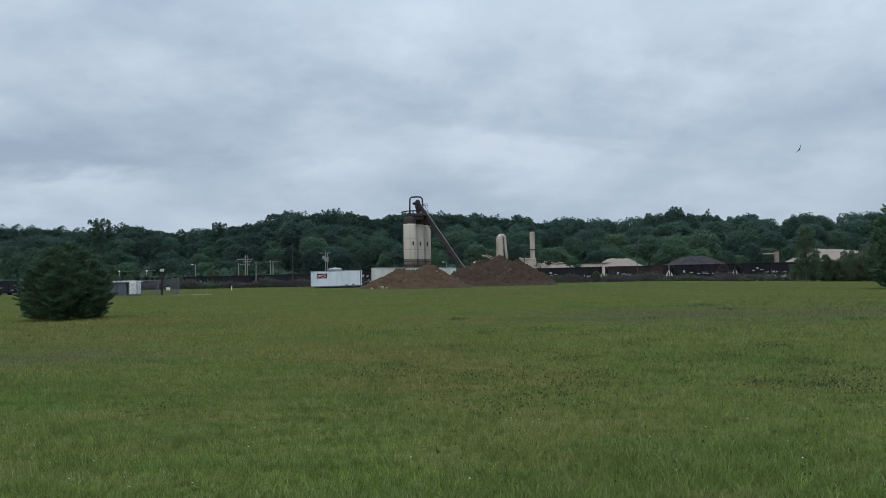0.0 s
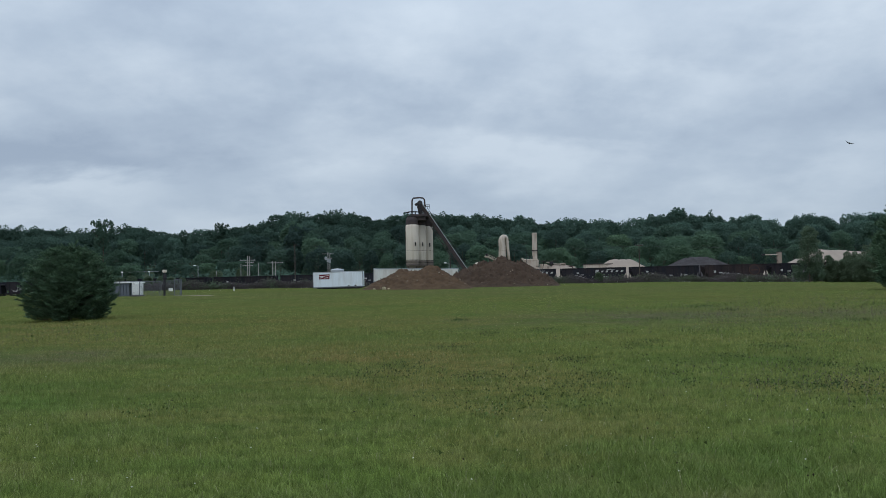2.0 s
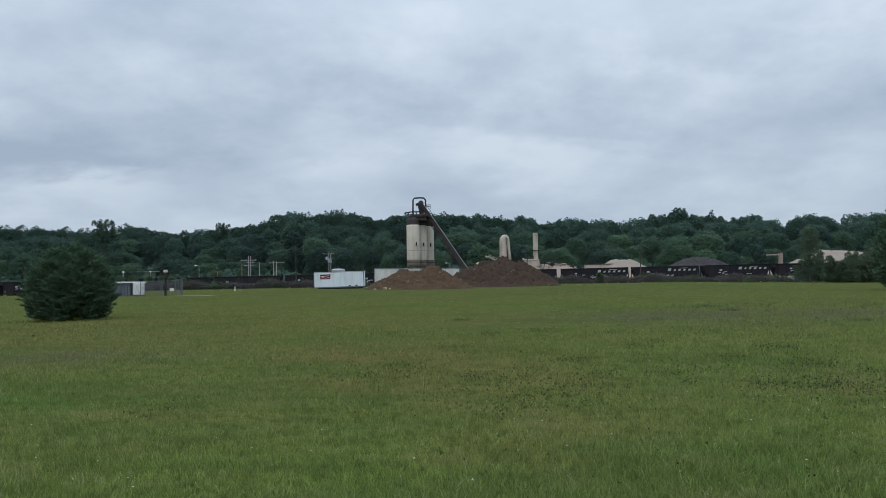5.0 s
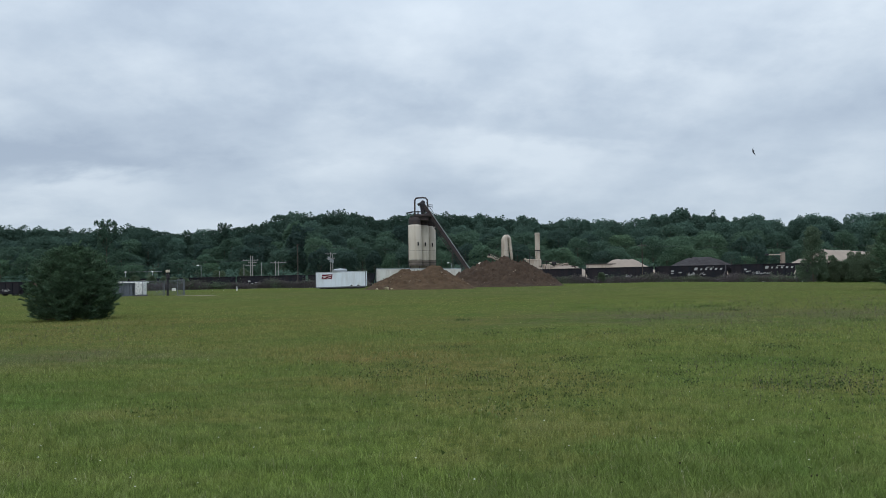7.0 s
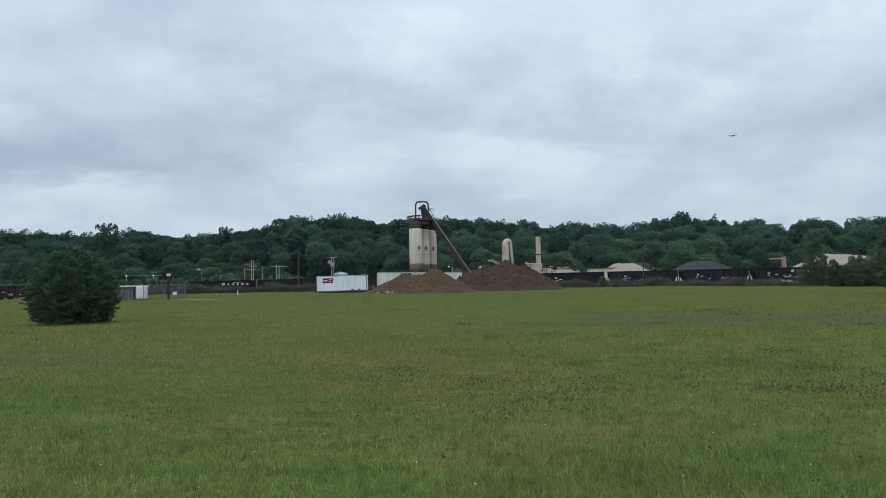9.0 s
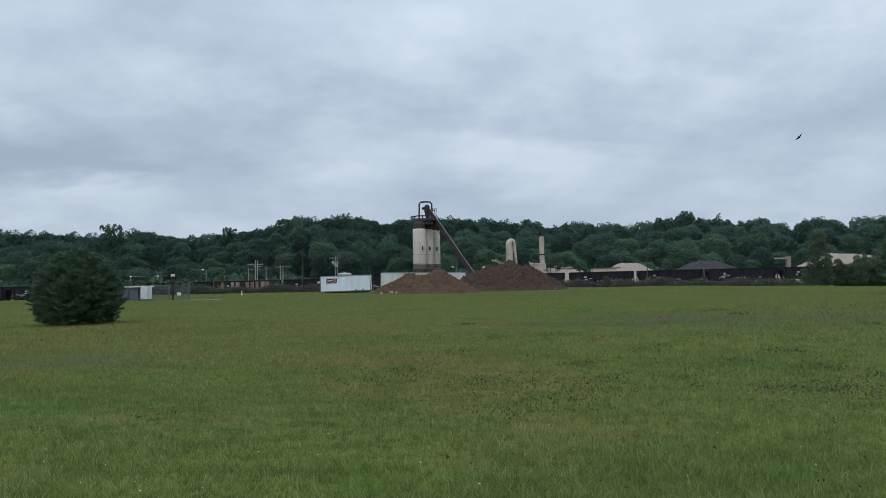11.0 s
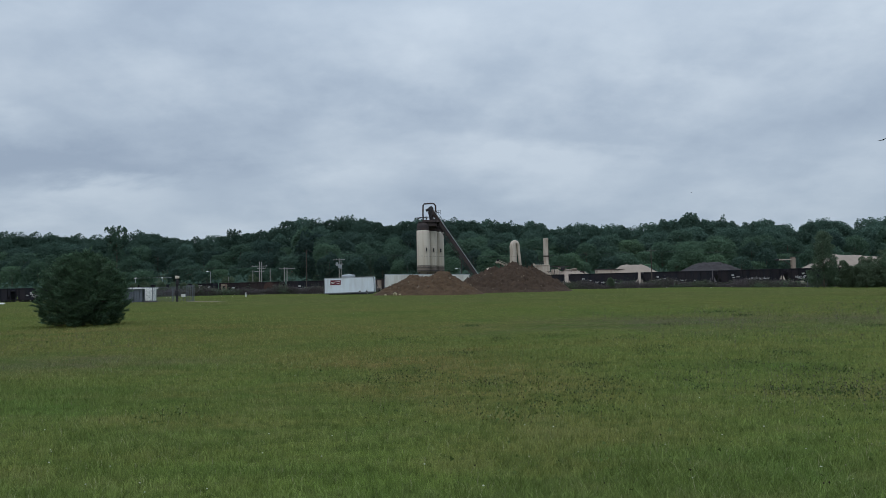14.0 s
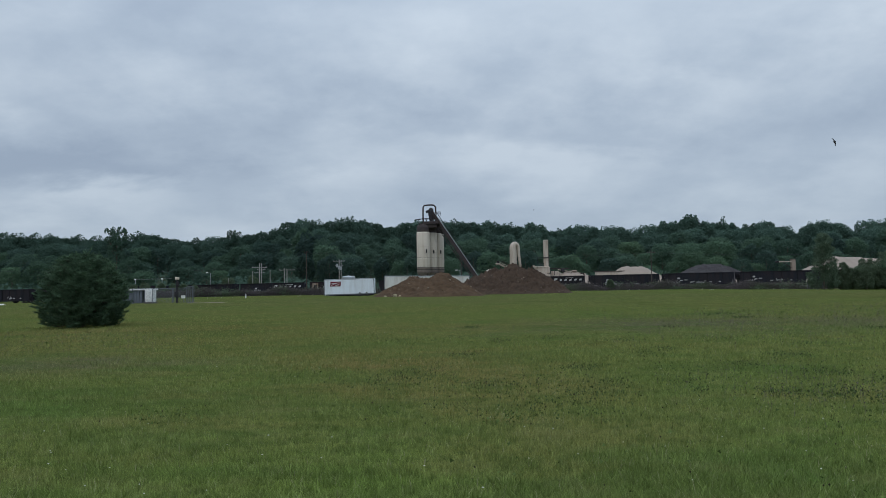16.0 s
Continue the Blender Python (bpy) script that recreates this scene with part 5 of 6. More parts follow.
    part("hopper", box(B(), (1.6, -1.0, 4.5), (2.9, 1.0, 5.0), 0.2), M_TAN, t)
    part("rail", beam(B(), (-4.6, -1.2, 5.6), (1.0, -1.2, 5.5), 0.12, 0.12), M_RUST, t)
    part("rail", beam(B(), (-4.6, 1.2, 5.6), (1.0, 1.2, 5.5), 0.12, 0.12), M_RUST, t)
    for x, z in ((-3.4, 5.5), (-1.2, 5.0), (0.8, 4.4), (3.2, 3.9)):
        part("strut", beam(B(), (x, -1.15, 2.8), (x + 0.5, -1.15, z), 0.16, 0.16), M_RUST, t)
    part("motor", box(B(), (-1.4, -1.3, 4.6), (-0.4, -0.5, 5.3), 0.08), M_DARK_STEEL, t)
    part("guard", box(B(), (3.6, -1.25, 3.1), (4.7, -1.05, 4.2), 0.04), M_RUST, t)
    for x in (-4.2, -0.5, 3.8):
        part("leg", beam(B(), (x, -1, -0.05), (x, -1, 3.0), 0.3, 0.3), M_RUST, t)
        part("leg", beam(B(), (x, 1, -0.05), (x, 1, 3.0), 0.3, 0.3), M_RUST, t)
    # feed bins before the tan heap
    t = thing("feed_bin", pose(40.0, 180.0, 0), "low cream steel feed bin", "bin")
    part("bin", box(B(), (-3.4, -1.4, 3.3), (3.6, 1.4, 4.5), 0.12), M_DULL_CREAM, t)
    part("lip", box(B(), (-3.6, -1.6, 4.40), (3.8, 1.6, 4.58), 0.04), M_RUST, t)
    for x in (-2.9, 3.0):
        part("leg", beam(B(), (x, -1.2, -0.05), (x, -1.2, 3.4), 0.25, 0.25), M_RUST, t)
        part("leg", beam(B(), (x, 1.2, -0.05), (x, 1.2, 3.4), 0.25, 0.25), M_RUST, t)
    # the small transfer tower beyond the black heap
    t = thing("transfer_tower", pose(89.4, 183.0, 0), "narrow cream transfer tower with a side belt", "tower")
    part("tower", box(B(), (-0.48, -0.48, 0), (0.48, 0.48, 6.9), 0.05), M_TAN, t)
    part("cap", box(B(), (-0.6, -0.6, 6.85), (0.6, 0.6, 7.0), 0.04), M_RUST, t)
    part("belt", beam(B(), (-4.2, 0, 6.25), (-0.5, 0, 6.30), 0.6, 0.24), M_DULL_CREAM, t)
    part("belt_stay", beam(B(), (-2.6, 0, 6.1), (-0.4, 0, 4.6), 0.12, 0.12), M_RUST, t)
    part("head_pulley", tube(B(), (-4.2, -0.6, 6.3), (-4.2, 0.6, 6.3), 0.24, 0.24, 12), M_DARK_STEEL, t)
    # a loader's pale tank behind the trailer
    t = thing("storage_tank", pose(-20.3, 128.0, 0), "pale upright tank with a low domed lid", "tank")
    part("shell", lathe(B(), [(1.15, 0), (1.15, 3.15)], 24), M_GREY_STEEL, t, smooth=True)
    part("lid", lathe(B(), [(1.22, 3.1), (1.25, 3.2), (1.25, 3.46), (1.12, 3.58), (0.6, 3.66), (0.14, 3.68), (0.12, 3.78)], 24), M_GREY_STEEL, t)


# ---- trailers ----
def van_trailer(m, length, width, low, high, label, decal, paint):
    """A closed box trailer: ribbed sides, rails, rear frame, landing legs, bogie."""
    t = thing("box_trailer", m, label, "trailer", "parked trailers")
    L, W = length / 2, width / 2
    part("box", box(B(), (-L, -W, low), (L, W, high), 0.04), paint, t)
    part("roof", box(B(), (-L + 0.02, -W + 0.02, high - 0.01), (L - 0.02, W - 0.02, high + 0.04), 0.02), M_GREY_STEEL, t)
    # bottom rail, darkened: the shadow line under the box put into its colour
    part("bottom_rail", box(B(), (-L - 0.01, -W - 0.03, low - 0.12), (L + 0.01, -W + 0.05, low + 0.06), 0.01), M_FENCE, t)
    # long dark strip below the box, along the wheels
    part("mud_flap", box(B(), (L - 3.4, -W + 0.05, max(low - 0.5, 0.0)), (L - 0.5, -W + 0.12, low - 0.1), 0.02), M_DARK_STEEL, t)
    part("top_rail", box(B(), (-L - 0.01, -W - 0.025, high - 0.10), (L + 0.01, -W + 0.03, high + 0.02), 0.01), M_GREY_STEEL, t)
    # corner posts, darkened: side shading of the box ends put into their colour
    for x in (-L, L):
        part("corner_post", box(B(), (x - 0.06, -W - 0.02, low - 0.06), (x + 0.06, -W + 0.08, high + 0.03), 0.015), M_FENCE, t)
    me = None
    for i in range(int(length / 0.6)):
        x = -L + 0.6 * (i + 0.6)
        if x > L - 0.15:
            break
        if me is None:
            o = part("side_rib", box(B(), (-0.02, -W - 0.012, low + 0.08), (0.02, -W + 0.01, high - 0.1)), paint, t, m=pose(x, 0, 0))
            me = o.data
        else:
            part("side_rib", me, None, t, m=pose(x, 0, 0))
    for x in (-L + 1.8,):
        for y in (-W + 0.4, W - 0.4):
            part("landing_leg", beam(B(), (x, y, -0.1), (x, y, low), 0.14, 0.14), M_DARK_STEEL, t)
    part("chassis", box(B(), (-L + 0.6, -0.6, max(low - 0.35, 0.02)), (L - 0.2, 0.6, low - 0.02), 0.02), M_DARK_STEEL, t)
    r = 0.48
    for x in (L - 1.3, L - 2.5):
        for s in (-1, 1):
            w = part("wheel", tube(B(), (x, s * (W - 0.32), r - 0.1), (x, s * (W - 0.02), r - 0.1), r, r, 18), M_DARK_STEEL, t)
            part("rim", tube(B(), (x, s * (W - 0.05), r - 0.1), (x, s * (W + 0.01), r - 0.1), r * 0.5, r * 0.5, 14), M_RUST, w)
    if decal:
        y = -W - 0.03
        bm = B()
        for z0, z1, x0, x1, k in ((high - 1.22, high - 0.38, -L + 1.02, -L + 2.86, 0.08),):
            vs = [bm.verts.new(p) for p in ((x0, y, z0), (x1, y, z0), (x1 + k, y, z1), (x0 + k, y, z1))]
            bm.faces.new(vs)
            r2 = bmesh.ops.extrude_face_region(bm, geom=bm.faces[:])
            bmesh.ops.translate(bm, vec=(0, 0.012, 0), verts=[v for v in r2["geom"] if isinstance(v, bmesh.types.BMVert)])
            bmesh.ops.recalc_face_normals(bm, faces=bm.faces[:])
        part("decal", bm, M_PAINT_RED, t, "dark red slanted panel with pale bars")
        for x0, x1, z0, z1 in ((-L + 1.15, -L + 2.2, high - 0.75, high - 0.66), (-L + 1.9, -L + 2.75, high - 0.68, high - 0.60), (-L + 1.2, -L + 1.75, high - 1.02, high - 0.86), (-L + 1.95, -L + 2.7, high - 1.06, high - 0.92)):
            part("decal_bar", beam(B(), (x0, y - 0.006, z0), (x1, y - 0.006, z1), 0.012, 0.09), M_PAINT_WHITE, t)
    return t


def build_trailers():
    van_trailer(pose(-18.95, 121.3, 0.0, 0, -1.0, 1.0), 8.75, 2.5, 0.34, 2.98, "short white box trailer with a dark red panel", True, M_WHITE)
    van_trailer(pose(-5.7, 131.3, 0.0, 0, 0.9, 0.0), 16.2, 2.55, 0.95, 3.42, "long white box trailer half hidden by the dirt heaps", False, M_OLD_WHITE)


# ---- the train ----
TRACK = Vector((47.2, 157.25, 0.0))               # a point on the track abeam, and the way the train runs
TRACK_WAY = Vector((0.99978, -0.02107, 0.0))
GRADE = 0.0067
SPEED = 10.7
COUPLERS = [66.5, 51.0, 35.4, 19.8, 4.8, -10.2, -26.7, -42.6, -58.5, -74.8, -90.9, -107.4, -123.0, -138.6, -155.1, -171.7, -188.5, -204.8,
            -221.0, -237.0, -253.0, -269.3, -285.5, -301.5, -317.5, -333.5]


def rail_height(s):
    return -0.32 + GRADE * s


def hopper_car(length, mat, label, lettered, mark, seed):
    """An open-top hopper car about the middle of its length, rail top at z = 0."""
    rng = random.Random(seed)
    t = thing("hopper_car", Matrix(), label, "train car", "cars of the passing train")
    L, W, top, sill = length / 2 - 0.68, 1.5, 3.62, 1.02
    E = L + 0.18                                    # the end sills stand out beyond the body
    run = 0.75                                     # how far the end slopes reach in
    for y in (-W, W):                              # side sheets with sloping ends
        bm = B()
        inner = y * 0.97
        prof = [(-L + 0.1, top), (L - 0.1, top), (L - 0.1, top - 1.2), (L - run, sill), (-L + run, sill), (-L + 0.1, top - 1.2)]
        a = [bm.verts.new((x, y, z)) for x, z in prof]
        b = [bm.verts.new((x, inner, z)) for x, z in prof]
        bm.faces.new(a)
        bm.faces.new(b[::-1])
        for i in range(6):
            bm.faces.new((a[i], b[i], b[(i + 1) % 6], a[(i + 1) % 6]))
        bmesh.ops.recalc_face_normals(bm, faces=bm.faces[:])
        part("side", bm, mat, t)
    for s in (-1, 1):                              # end sheets
        bm = B()
        vs = [bm.verts.new(p) for p in ((s * (L - 0.12), -W, top - 1.1), (s * (L - 0.12), W, top - 1.1), (s * (L - run), W, sill), (s * (L - run), -W, sill))]
        bm.faces.new(vs)
        beam(bm, (s * (L - 0.27), -W, top - 0.15), (s * (L - 0.27), W, top - 0.15), 0.08, 0.4)
        part("slope_sheet", bm, mat, t)
    part("floor", box(B(), (-L + run, -W + 0.1, sill - 0.05), (L - run, W - 0.1, sill + 0.05)), mat, t)
    part("coal_load", box(B(), (-L + 0.8, -W + 0.15, top - 0.75), (L - 0.8, W - 0.15, top - 0.45), 0.1), M_BLACK_STONE, t, "black coal load")
    for y in (-W - 0.05, W + 0.05):
        part("top_chord", beam(B(), (-L, y, top), (L, y, top), 0.14, 0.16), mat, t)
        part("side_sill", beam(B(), (-E, y, sill - 0.02), (E, y, sill - 0.02), 0.14, 0.24), mat, t)
    rib = None
    for i in range(9):
        x = -L + run + (2 * L - 2 * run) * i / 8
        for y in (-W - 0.06, W + 0.06):
            if rib is None:
                rib = part("rib", box(B(), (-0.07, -0.06, sill), (0.07, 0.06, top)), mat, t, m=pose(x, y, 0)).data
            else:
                part("rib", rib, None, t, m=pose(x, y, 0))
    for s in (-1, 1):
        for y in (-W, W):
            part("corner_post", beam(B(), (s * (L - 0.06), y, sill), (s * (L - 0.06), y, top), 0.14, 0.14), mat, t)
            part("end_brace", beam(B(), (s * (E - 0.05), y, sill), (s * (L - 0.06), y, sill + 1.5), 0.08, 0.08), mat, t)
        part("coupler", box(B(), (min(s * E, s * (E + 0.58)), -0.15, 0.75), (max(s * E, s * (E + 0.58)), 0.15, 1.02)), M_DARK_STEEL, t)
        part("end_sill", box(B(), (s * E - 0.12, -W, sill - 0.2), (s * E + 0.06, W, sill + 0.08), 0.02), mat, t)
        bogie = part("bogie", box(box(B(), (s * (L - 1.6) - 1.15, -1.08, 0.35), (s * (L - 1.6) + 1.15, -0.9, 0.72), 0.06),
                                  (s * (L - 1.6) - 1.15, 0.9, 0.35), (s * (L - 1.6) + 1.15, 1.08, 0.72), 0.06), M_DARK_STEEL, t)
        for dx in (-0.88, 0.88):
            x = s * (L - 1.6) + dx
            part("wheelset", tube(tube(tube(B(), (x, -0.86, 0.46), (x, -0.74, 0.46), 0.46, 0.46, 16), (x, 0.74, 0.46), (x, 0.86, 0.46), 0.46, 0.46, 16),
                                  (x, -0.8, 0.46), (x, 0.8, 0.46), 0.09, 0.09, 8), M_DARK_STEEL, bogie)
    for s in (-1, 1):                              # bay doors under the floor
        vs = B()
        lathe(vs, [(0.35, 0.30), (1.0, 1.0)], 4, (s * 2.2, 0, 0))
        part("hopper_bay", vs, mat, t)
    y = -W - 0.14
    if lettered:                                   # a row of pale slanted bars, high on the side
        x = L - 0.75 - 6.3
        for w, h in ((0.70, 0.60), (0.42, 0.40), (0.50, 0.40), (0.50, 0.40), (0.50, 0.42), (0.50, 0.40)):
            bm = B()
            lo = [bm.verts.new(q) for q in ((x, y, 2.60), (x + w, y, 2.60), (x + w + 0.16, y, 2.60 + h), (x + 0.16, y, 2.60 + h))]
            bm.faces.new(lo)
            part("bar", bm, M_STENCIL, t, "slanted pale bar in a row high on the side")
            x += w + 0.62
        part("bar", beam(B(), (L - 4.4, y, 3.22), (L - 2.6, y, 3.24), 0.02, 0.10), M_STENCIL, t, "thin pale bar")
    for x, z, w, h in ([(-L + 3.0, 2.35, 0.55, 0.35), (-L + 3.9, 2.05, 0.75, 0.16), (-L + 3.0, 1.9, 0.6, 0.2)] if mark != "circle" else [(-L + 2.2, 1.9, 0.5, 0.5), (-L + 3.4, 1.8, 0.7, 0.2)]):
        x += rng.uniform(-0.5, 0.5)
        part("stencil", box(B(), (x, y - 0.01, z), (x + w, y + 0.01, z + h)), M_STENCIL, t, "small pale stencil bars")
    for k in range(3):                             # small bars low on the side
        x = rng.uniform(-L + 5, L - 3)
        part("stencil", box(B(), (x, y - 0.01, 1.5), (x + rng.uniform(0.3, 0.8), y + 0.01, 1.68)), M_STENCIL, t)
    for k in range(rng.choice((1, 2, 2, 3))):      # scrawls of pale strokes, low between the ribs
        x0, bm = rng.uniform(-L + 1.2, L - 3.2), B()
        for i in range(rng.randint(4, 8)):
            x, z, lean = x0 + 0.27 * i, rng.uniform(1.3, 1.7), rng.uniform(-0.18, 0.18)
            beam(bm, (x, y, z), (x + lean, y, z + rng.uniform(0.2, 0.55)), 0.015, rng.uniform(0.05, 0.11))
            if rng.random() < 0.5:
                beam(bm, (x, y, z + 0.1), (x + 0.3, y, z + rng.uniform(0.0, 0.5)), 0.014, 0.08)
        part("scrawl", bm, M_STENCIL, t, "pale scrawled strokes on the side")
    if mark == "circle":
        part("emblem", tube(B(), (L - 2.6, y - 0.02, 2.35), (L - 2.6, y + 0.02, 2.35), 1.25, 1.25, 28), M_PAINT_RUST, t, "faded orange round emblem")
        part("emblem_core", tube(B(), (L - 2.6, y - 0.035, 2.35), (L - 2.6, y - 0.02, 2.35), 1.02, 1.02, 28), mat, t)
        part("emblem_bar", box(B(), (L - 3.3, y - 0.05, 2.2), (L - 1.9, y - 0.036, 2.5)), M_PAINT_RUST, t)
    if mark == "shield":
        part("shield", box(B(), (-L + 0.6, y - 0.02, 1.9), (-L + 1.95, y + 0.02, 3.45), 0.01), M_CAR_TAN, t, "pale tan shield panel")
        part("shield_core", box(B(), (-L + 0.95, y - 0.035, 2.2), (-L + 1.6, y - 0.02, 3.0)), M_CAR_BROWN, t)
    if mark == "panels":
        me = None
        for i in range(10):
            x = -L + 1.6 + i * (2 * L - 3.2) / 10
            if i in (1, 4):
                continue
            o = part("panel", box(B(), (x, y - 0.01, 1.3), (x + 0.95 * rng.uniform(0.6, 1), y + 0.02, 3.4), 0.01), M_CAR_TAN, t, "faded tan side panel")
    return t


CARS = []


def build_train():
    # the track: ballast bed, ties and two rails
    d = TRACK_WAY
    side = Vector((-d.y, d.x, 0))
    a, b = TRACK + d * -900, TRACK + d * 380
    bm = B()
    for p, q in ((a, b),):
        za, zb = rail_height(-900) - 0.18, rail_height(380) - 0.18
        ring = []
        for c, z in ((p, za), (q, zb)):
            ring.append([bm.verts.new(c + side * u + Vector((0, 0, z + w))) for u, w in ((-3.6, -1.6), (-1.9, 0), (1.9, 0), (3.6, -1.6))])
        for i in range(3):
            bm.faces.new((ring[0][i], ring[0][i + 1], ring[1][i + 1], ring[1][i]))
        bm.faces.new(ring[0][::-1])
        bm.faces.new(ring[1])
    bed = part("railway_bed", bm, M_GRAVEL)
    tagged(bed, "grey stone ballast bed of the railway", "railway track", kind="structure")
    for s in (-0.75, 0.75):
        r = part("rail", beam(B(), a + side * s + Vector((0, 0, rail_height(-900) - 0.08)), b + side * s + Vector((0, 0, rail_height(380) - 0.08)), 0.08, 0.16), M_RUST, bed)
    for i in range(len(COUPLERS) - 1):
        s1, s0 = COUPLERS[i], COUPLERS[i + 1]
        mid = (s0 + s1) / 2
        lettered = s1 in (-58.5, -42.6, -26.7, -188.5, -253.0)
        mark = {-237.0: "shield+circle", -204.8: "panels", 4.8: "circle", -10.2: "", 19.8: "circle", -90.9: ""}.get(s1, "")
        brown = s1 in (4.8, -204.8, -237.0)
        mat = M_CAR_BROWN if brown else M_CAR_BLACK
        label = ("dark brown" if brown else "sooty black") + " open-top hopper car" + (" with a row of pale slanted bars" if lettered else " with faded marks")
        first = mark.split("+")[0]
        car = hopper_car(s1 - s0, mat, label, lettered, first, i)
        if mark == "shield+circle":
            L = (s1 - s0) / 2 - 1.05
            part("emblem", tube(B(), (L - 2.4, -1.66, 2.35), (L - 2.4, -1.62, 2.35), 1.3, 1.3, 28), M_PAINT_RUST, car, "faded orange round emblem")
        CARS.append((car, mid))


def car_pose(mid, t):
    s = mid + SPEED * t
    p = TRACK + TRACK_WAY * s
    return Matrix.Translation((p.x, p.y, rail_height(s))) @ pose(0, 0, 0, 0, -math.degrees(math.atan(GRADE)), math.degrees(math.atan2(TRACK_WAY.y, TRACK_WAY.x)))


# ---- poles, yard and fences ----
def pole(x, y, top, r, mat, label, arms=(), lamp=False, cans=0):
    g = float(ground_z(x, y))
    t = thing("utility_pole" if not lamp else "street_lamp", Matrix.Translation((x, y, g)), label, "utility pole" if not lamp else "street lamp",
              "poles along the railway")
    part("post", tube(B(), (0, 0, -0.2), (0, 0, top - g), r * 0.8, r * 0.6, 8), mat, t)
    for z, w in arms:
        part("crossarm", beam(B(), (-w, -0.1, z - g), (w, -0.1, z - g), 0.10, 0.12), mat, t)
        for i in (-1, -0.5, 0.5, 1):
            part("insulator", tube(B(), (w * i * 0.92, -0.1, z - g + 0.05), (w * i * 0.92, -0.1, z - g + 0.26), 0.05, 0.03, 6), M_GREY_STEEL, t)
    for k in range(cans):
        part("transformer", tube(B(), (0.5 * (1 if k % 2 else -1), -0.15, top - g - 2.0 - 0.7 * k), (0.5 * (1 if k % 2 else -1), -0.15, top - g - 1.1 - 0.7 * k), 0.27, 0.27, 12), M_GREY_STEEL, t)
    if lamp:
        part("arm", beam(B(), (0, 0, top - g - 0.1), (-0.9, 0, top - g + 0.05), 0.08, 0.08), M_GREY_STEEL, t)
        part("lamp_head", box(B(), (-1.25, -0.2, top - g - 0.10), (-0.6, 0.2, top - g + 0.14), 0.06), M_PAINT_WHITE, t, "pale lamp head")
    return t


def wire(p, q, sag):
    pts = [Vector(p).lerp(Vector(q), k / 12) - Vector((0, 0, sag * 4 * (k / 12) * (1 - k / 12))) for k in range(13)]
    bm = B()
    for a, b in zip(pts, pts[1:]):
        tube(bm, a, b, 0.018, 0.018, 4)
    ob = part("power_line", bm, M_DARK_STEEL)
    tagged(ob, "thin dark power line sagging between poles", "cable", "power lines")


def build_poles():
    for x, y, top, r, mat, arms, cans in [
            (-51.63, 172, 5.97, 0.12, M_WOOD, (), 0), (-48.18, 166, 7.79, 0.17, M_WOOD, ((6.69, 1.9), (5.39, 1.2),), 0), (-47.7, 166, 7.71, 0.15, M_WOOD, ((6.11, 1.0),), 0), (-46.66, 170, 6.13, 0.12, M_WOOD, (), 0),
            (-44.11, 174, 6.67, 0.15, M_WOOD, (), 0), (-43.42, 174, 6.52, 0.16, M_WOOD, ((6.17, 2.0),), 0), (-30.33, 176, 8.67, 0.16, M_WOOD, ((8.27, 1.5), (7.07, 1.0),), 2), (-29.83, 176, 8.15, 0.15, M_WOOD, (), 1),
            (-33.11, 150, 9.68, 0.14, M_WOOD_DARK, (), 0), (-57.5, 171, 4.3, 0.1, M_WOOD, (), 0), (-12.6, 174, 6.2, 0.1, M_WOOD_DARK, (), 0), (42.6, 150, 8.4, 0.14, M_WOOD_DARK, ((7.9, 0.9),), 0),
            (21.2, 178, 8.3, 0.1, M_DARK_STEEL, (), 0)]:
        pole(x, y, top, r, mat, ("weathered grey" if mat is M_WOOD else "dark stained" if mat is M_WOOD_DARK else "thin dark steel") + " utility pole beside the railway", arms, False, cans)
    pole(0.9, 176, 5.4, 0.1, M_GREY_STEEL, "short steel lamp pole below the conveyor", (), True)
    pole(-69.0, 190, 6.2, 0.12, M_GREY_STEEL, "pale steel street lamp behind the railway", (), True)
    wire((-48.2, 166, 6.7), (-33.09, 150, 9.2), 0.3)
    wire((-33.09, 150, 9.3), (42.6, 150, 7.9), 1.2)
    wire((-30.3, 176, 8.4), (-43.4, 174, 6.2), 0.3)
    wire((42.6, 150, 7.9), (120, 150, 8.4), 1.2)
    wire((-48.2, 166, 6.7), (-125, 166, 7.6), 1.0)
    # long lamp boom behind the yard
    t = thing("lamp_boom", pose(-84.5, 178, 0), "pale horizontal boom with small yard lamps", "lamp post")
    part("mast", tube(B(), (0, 0, -0.1), (0, 0, 4.6), 0.12, 0.1, 8), M_GREY_STEEL, t)
    part("boom", beam(B(), (-0.4, 0, 4.5), (9.6, 0, 4.55), 0.06, 0.06), M_GREY_STEEL, t)
    for x in (0.0, 7.1):
        part("lamp_head", box(B(), (x - 0.22, -0.2, 4.33), (x + 0.22, 0.2, 4.68), 0.08), M_PAINT_WHITE, t, "white lamp head")
    part("stay", tube(B(), (7.1, 0, 4.4), (7.1, 0, -0.1), 0.08, 0.08, 6), M_GREY_STEEL, t)


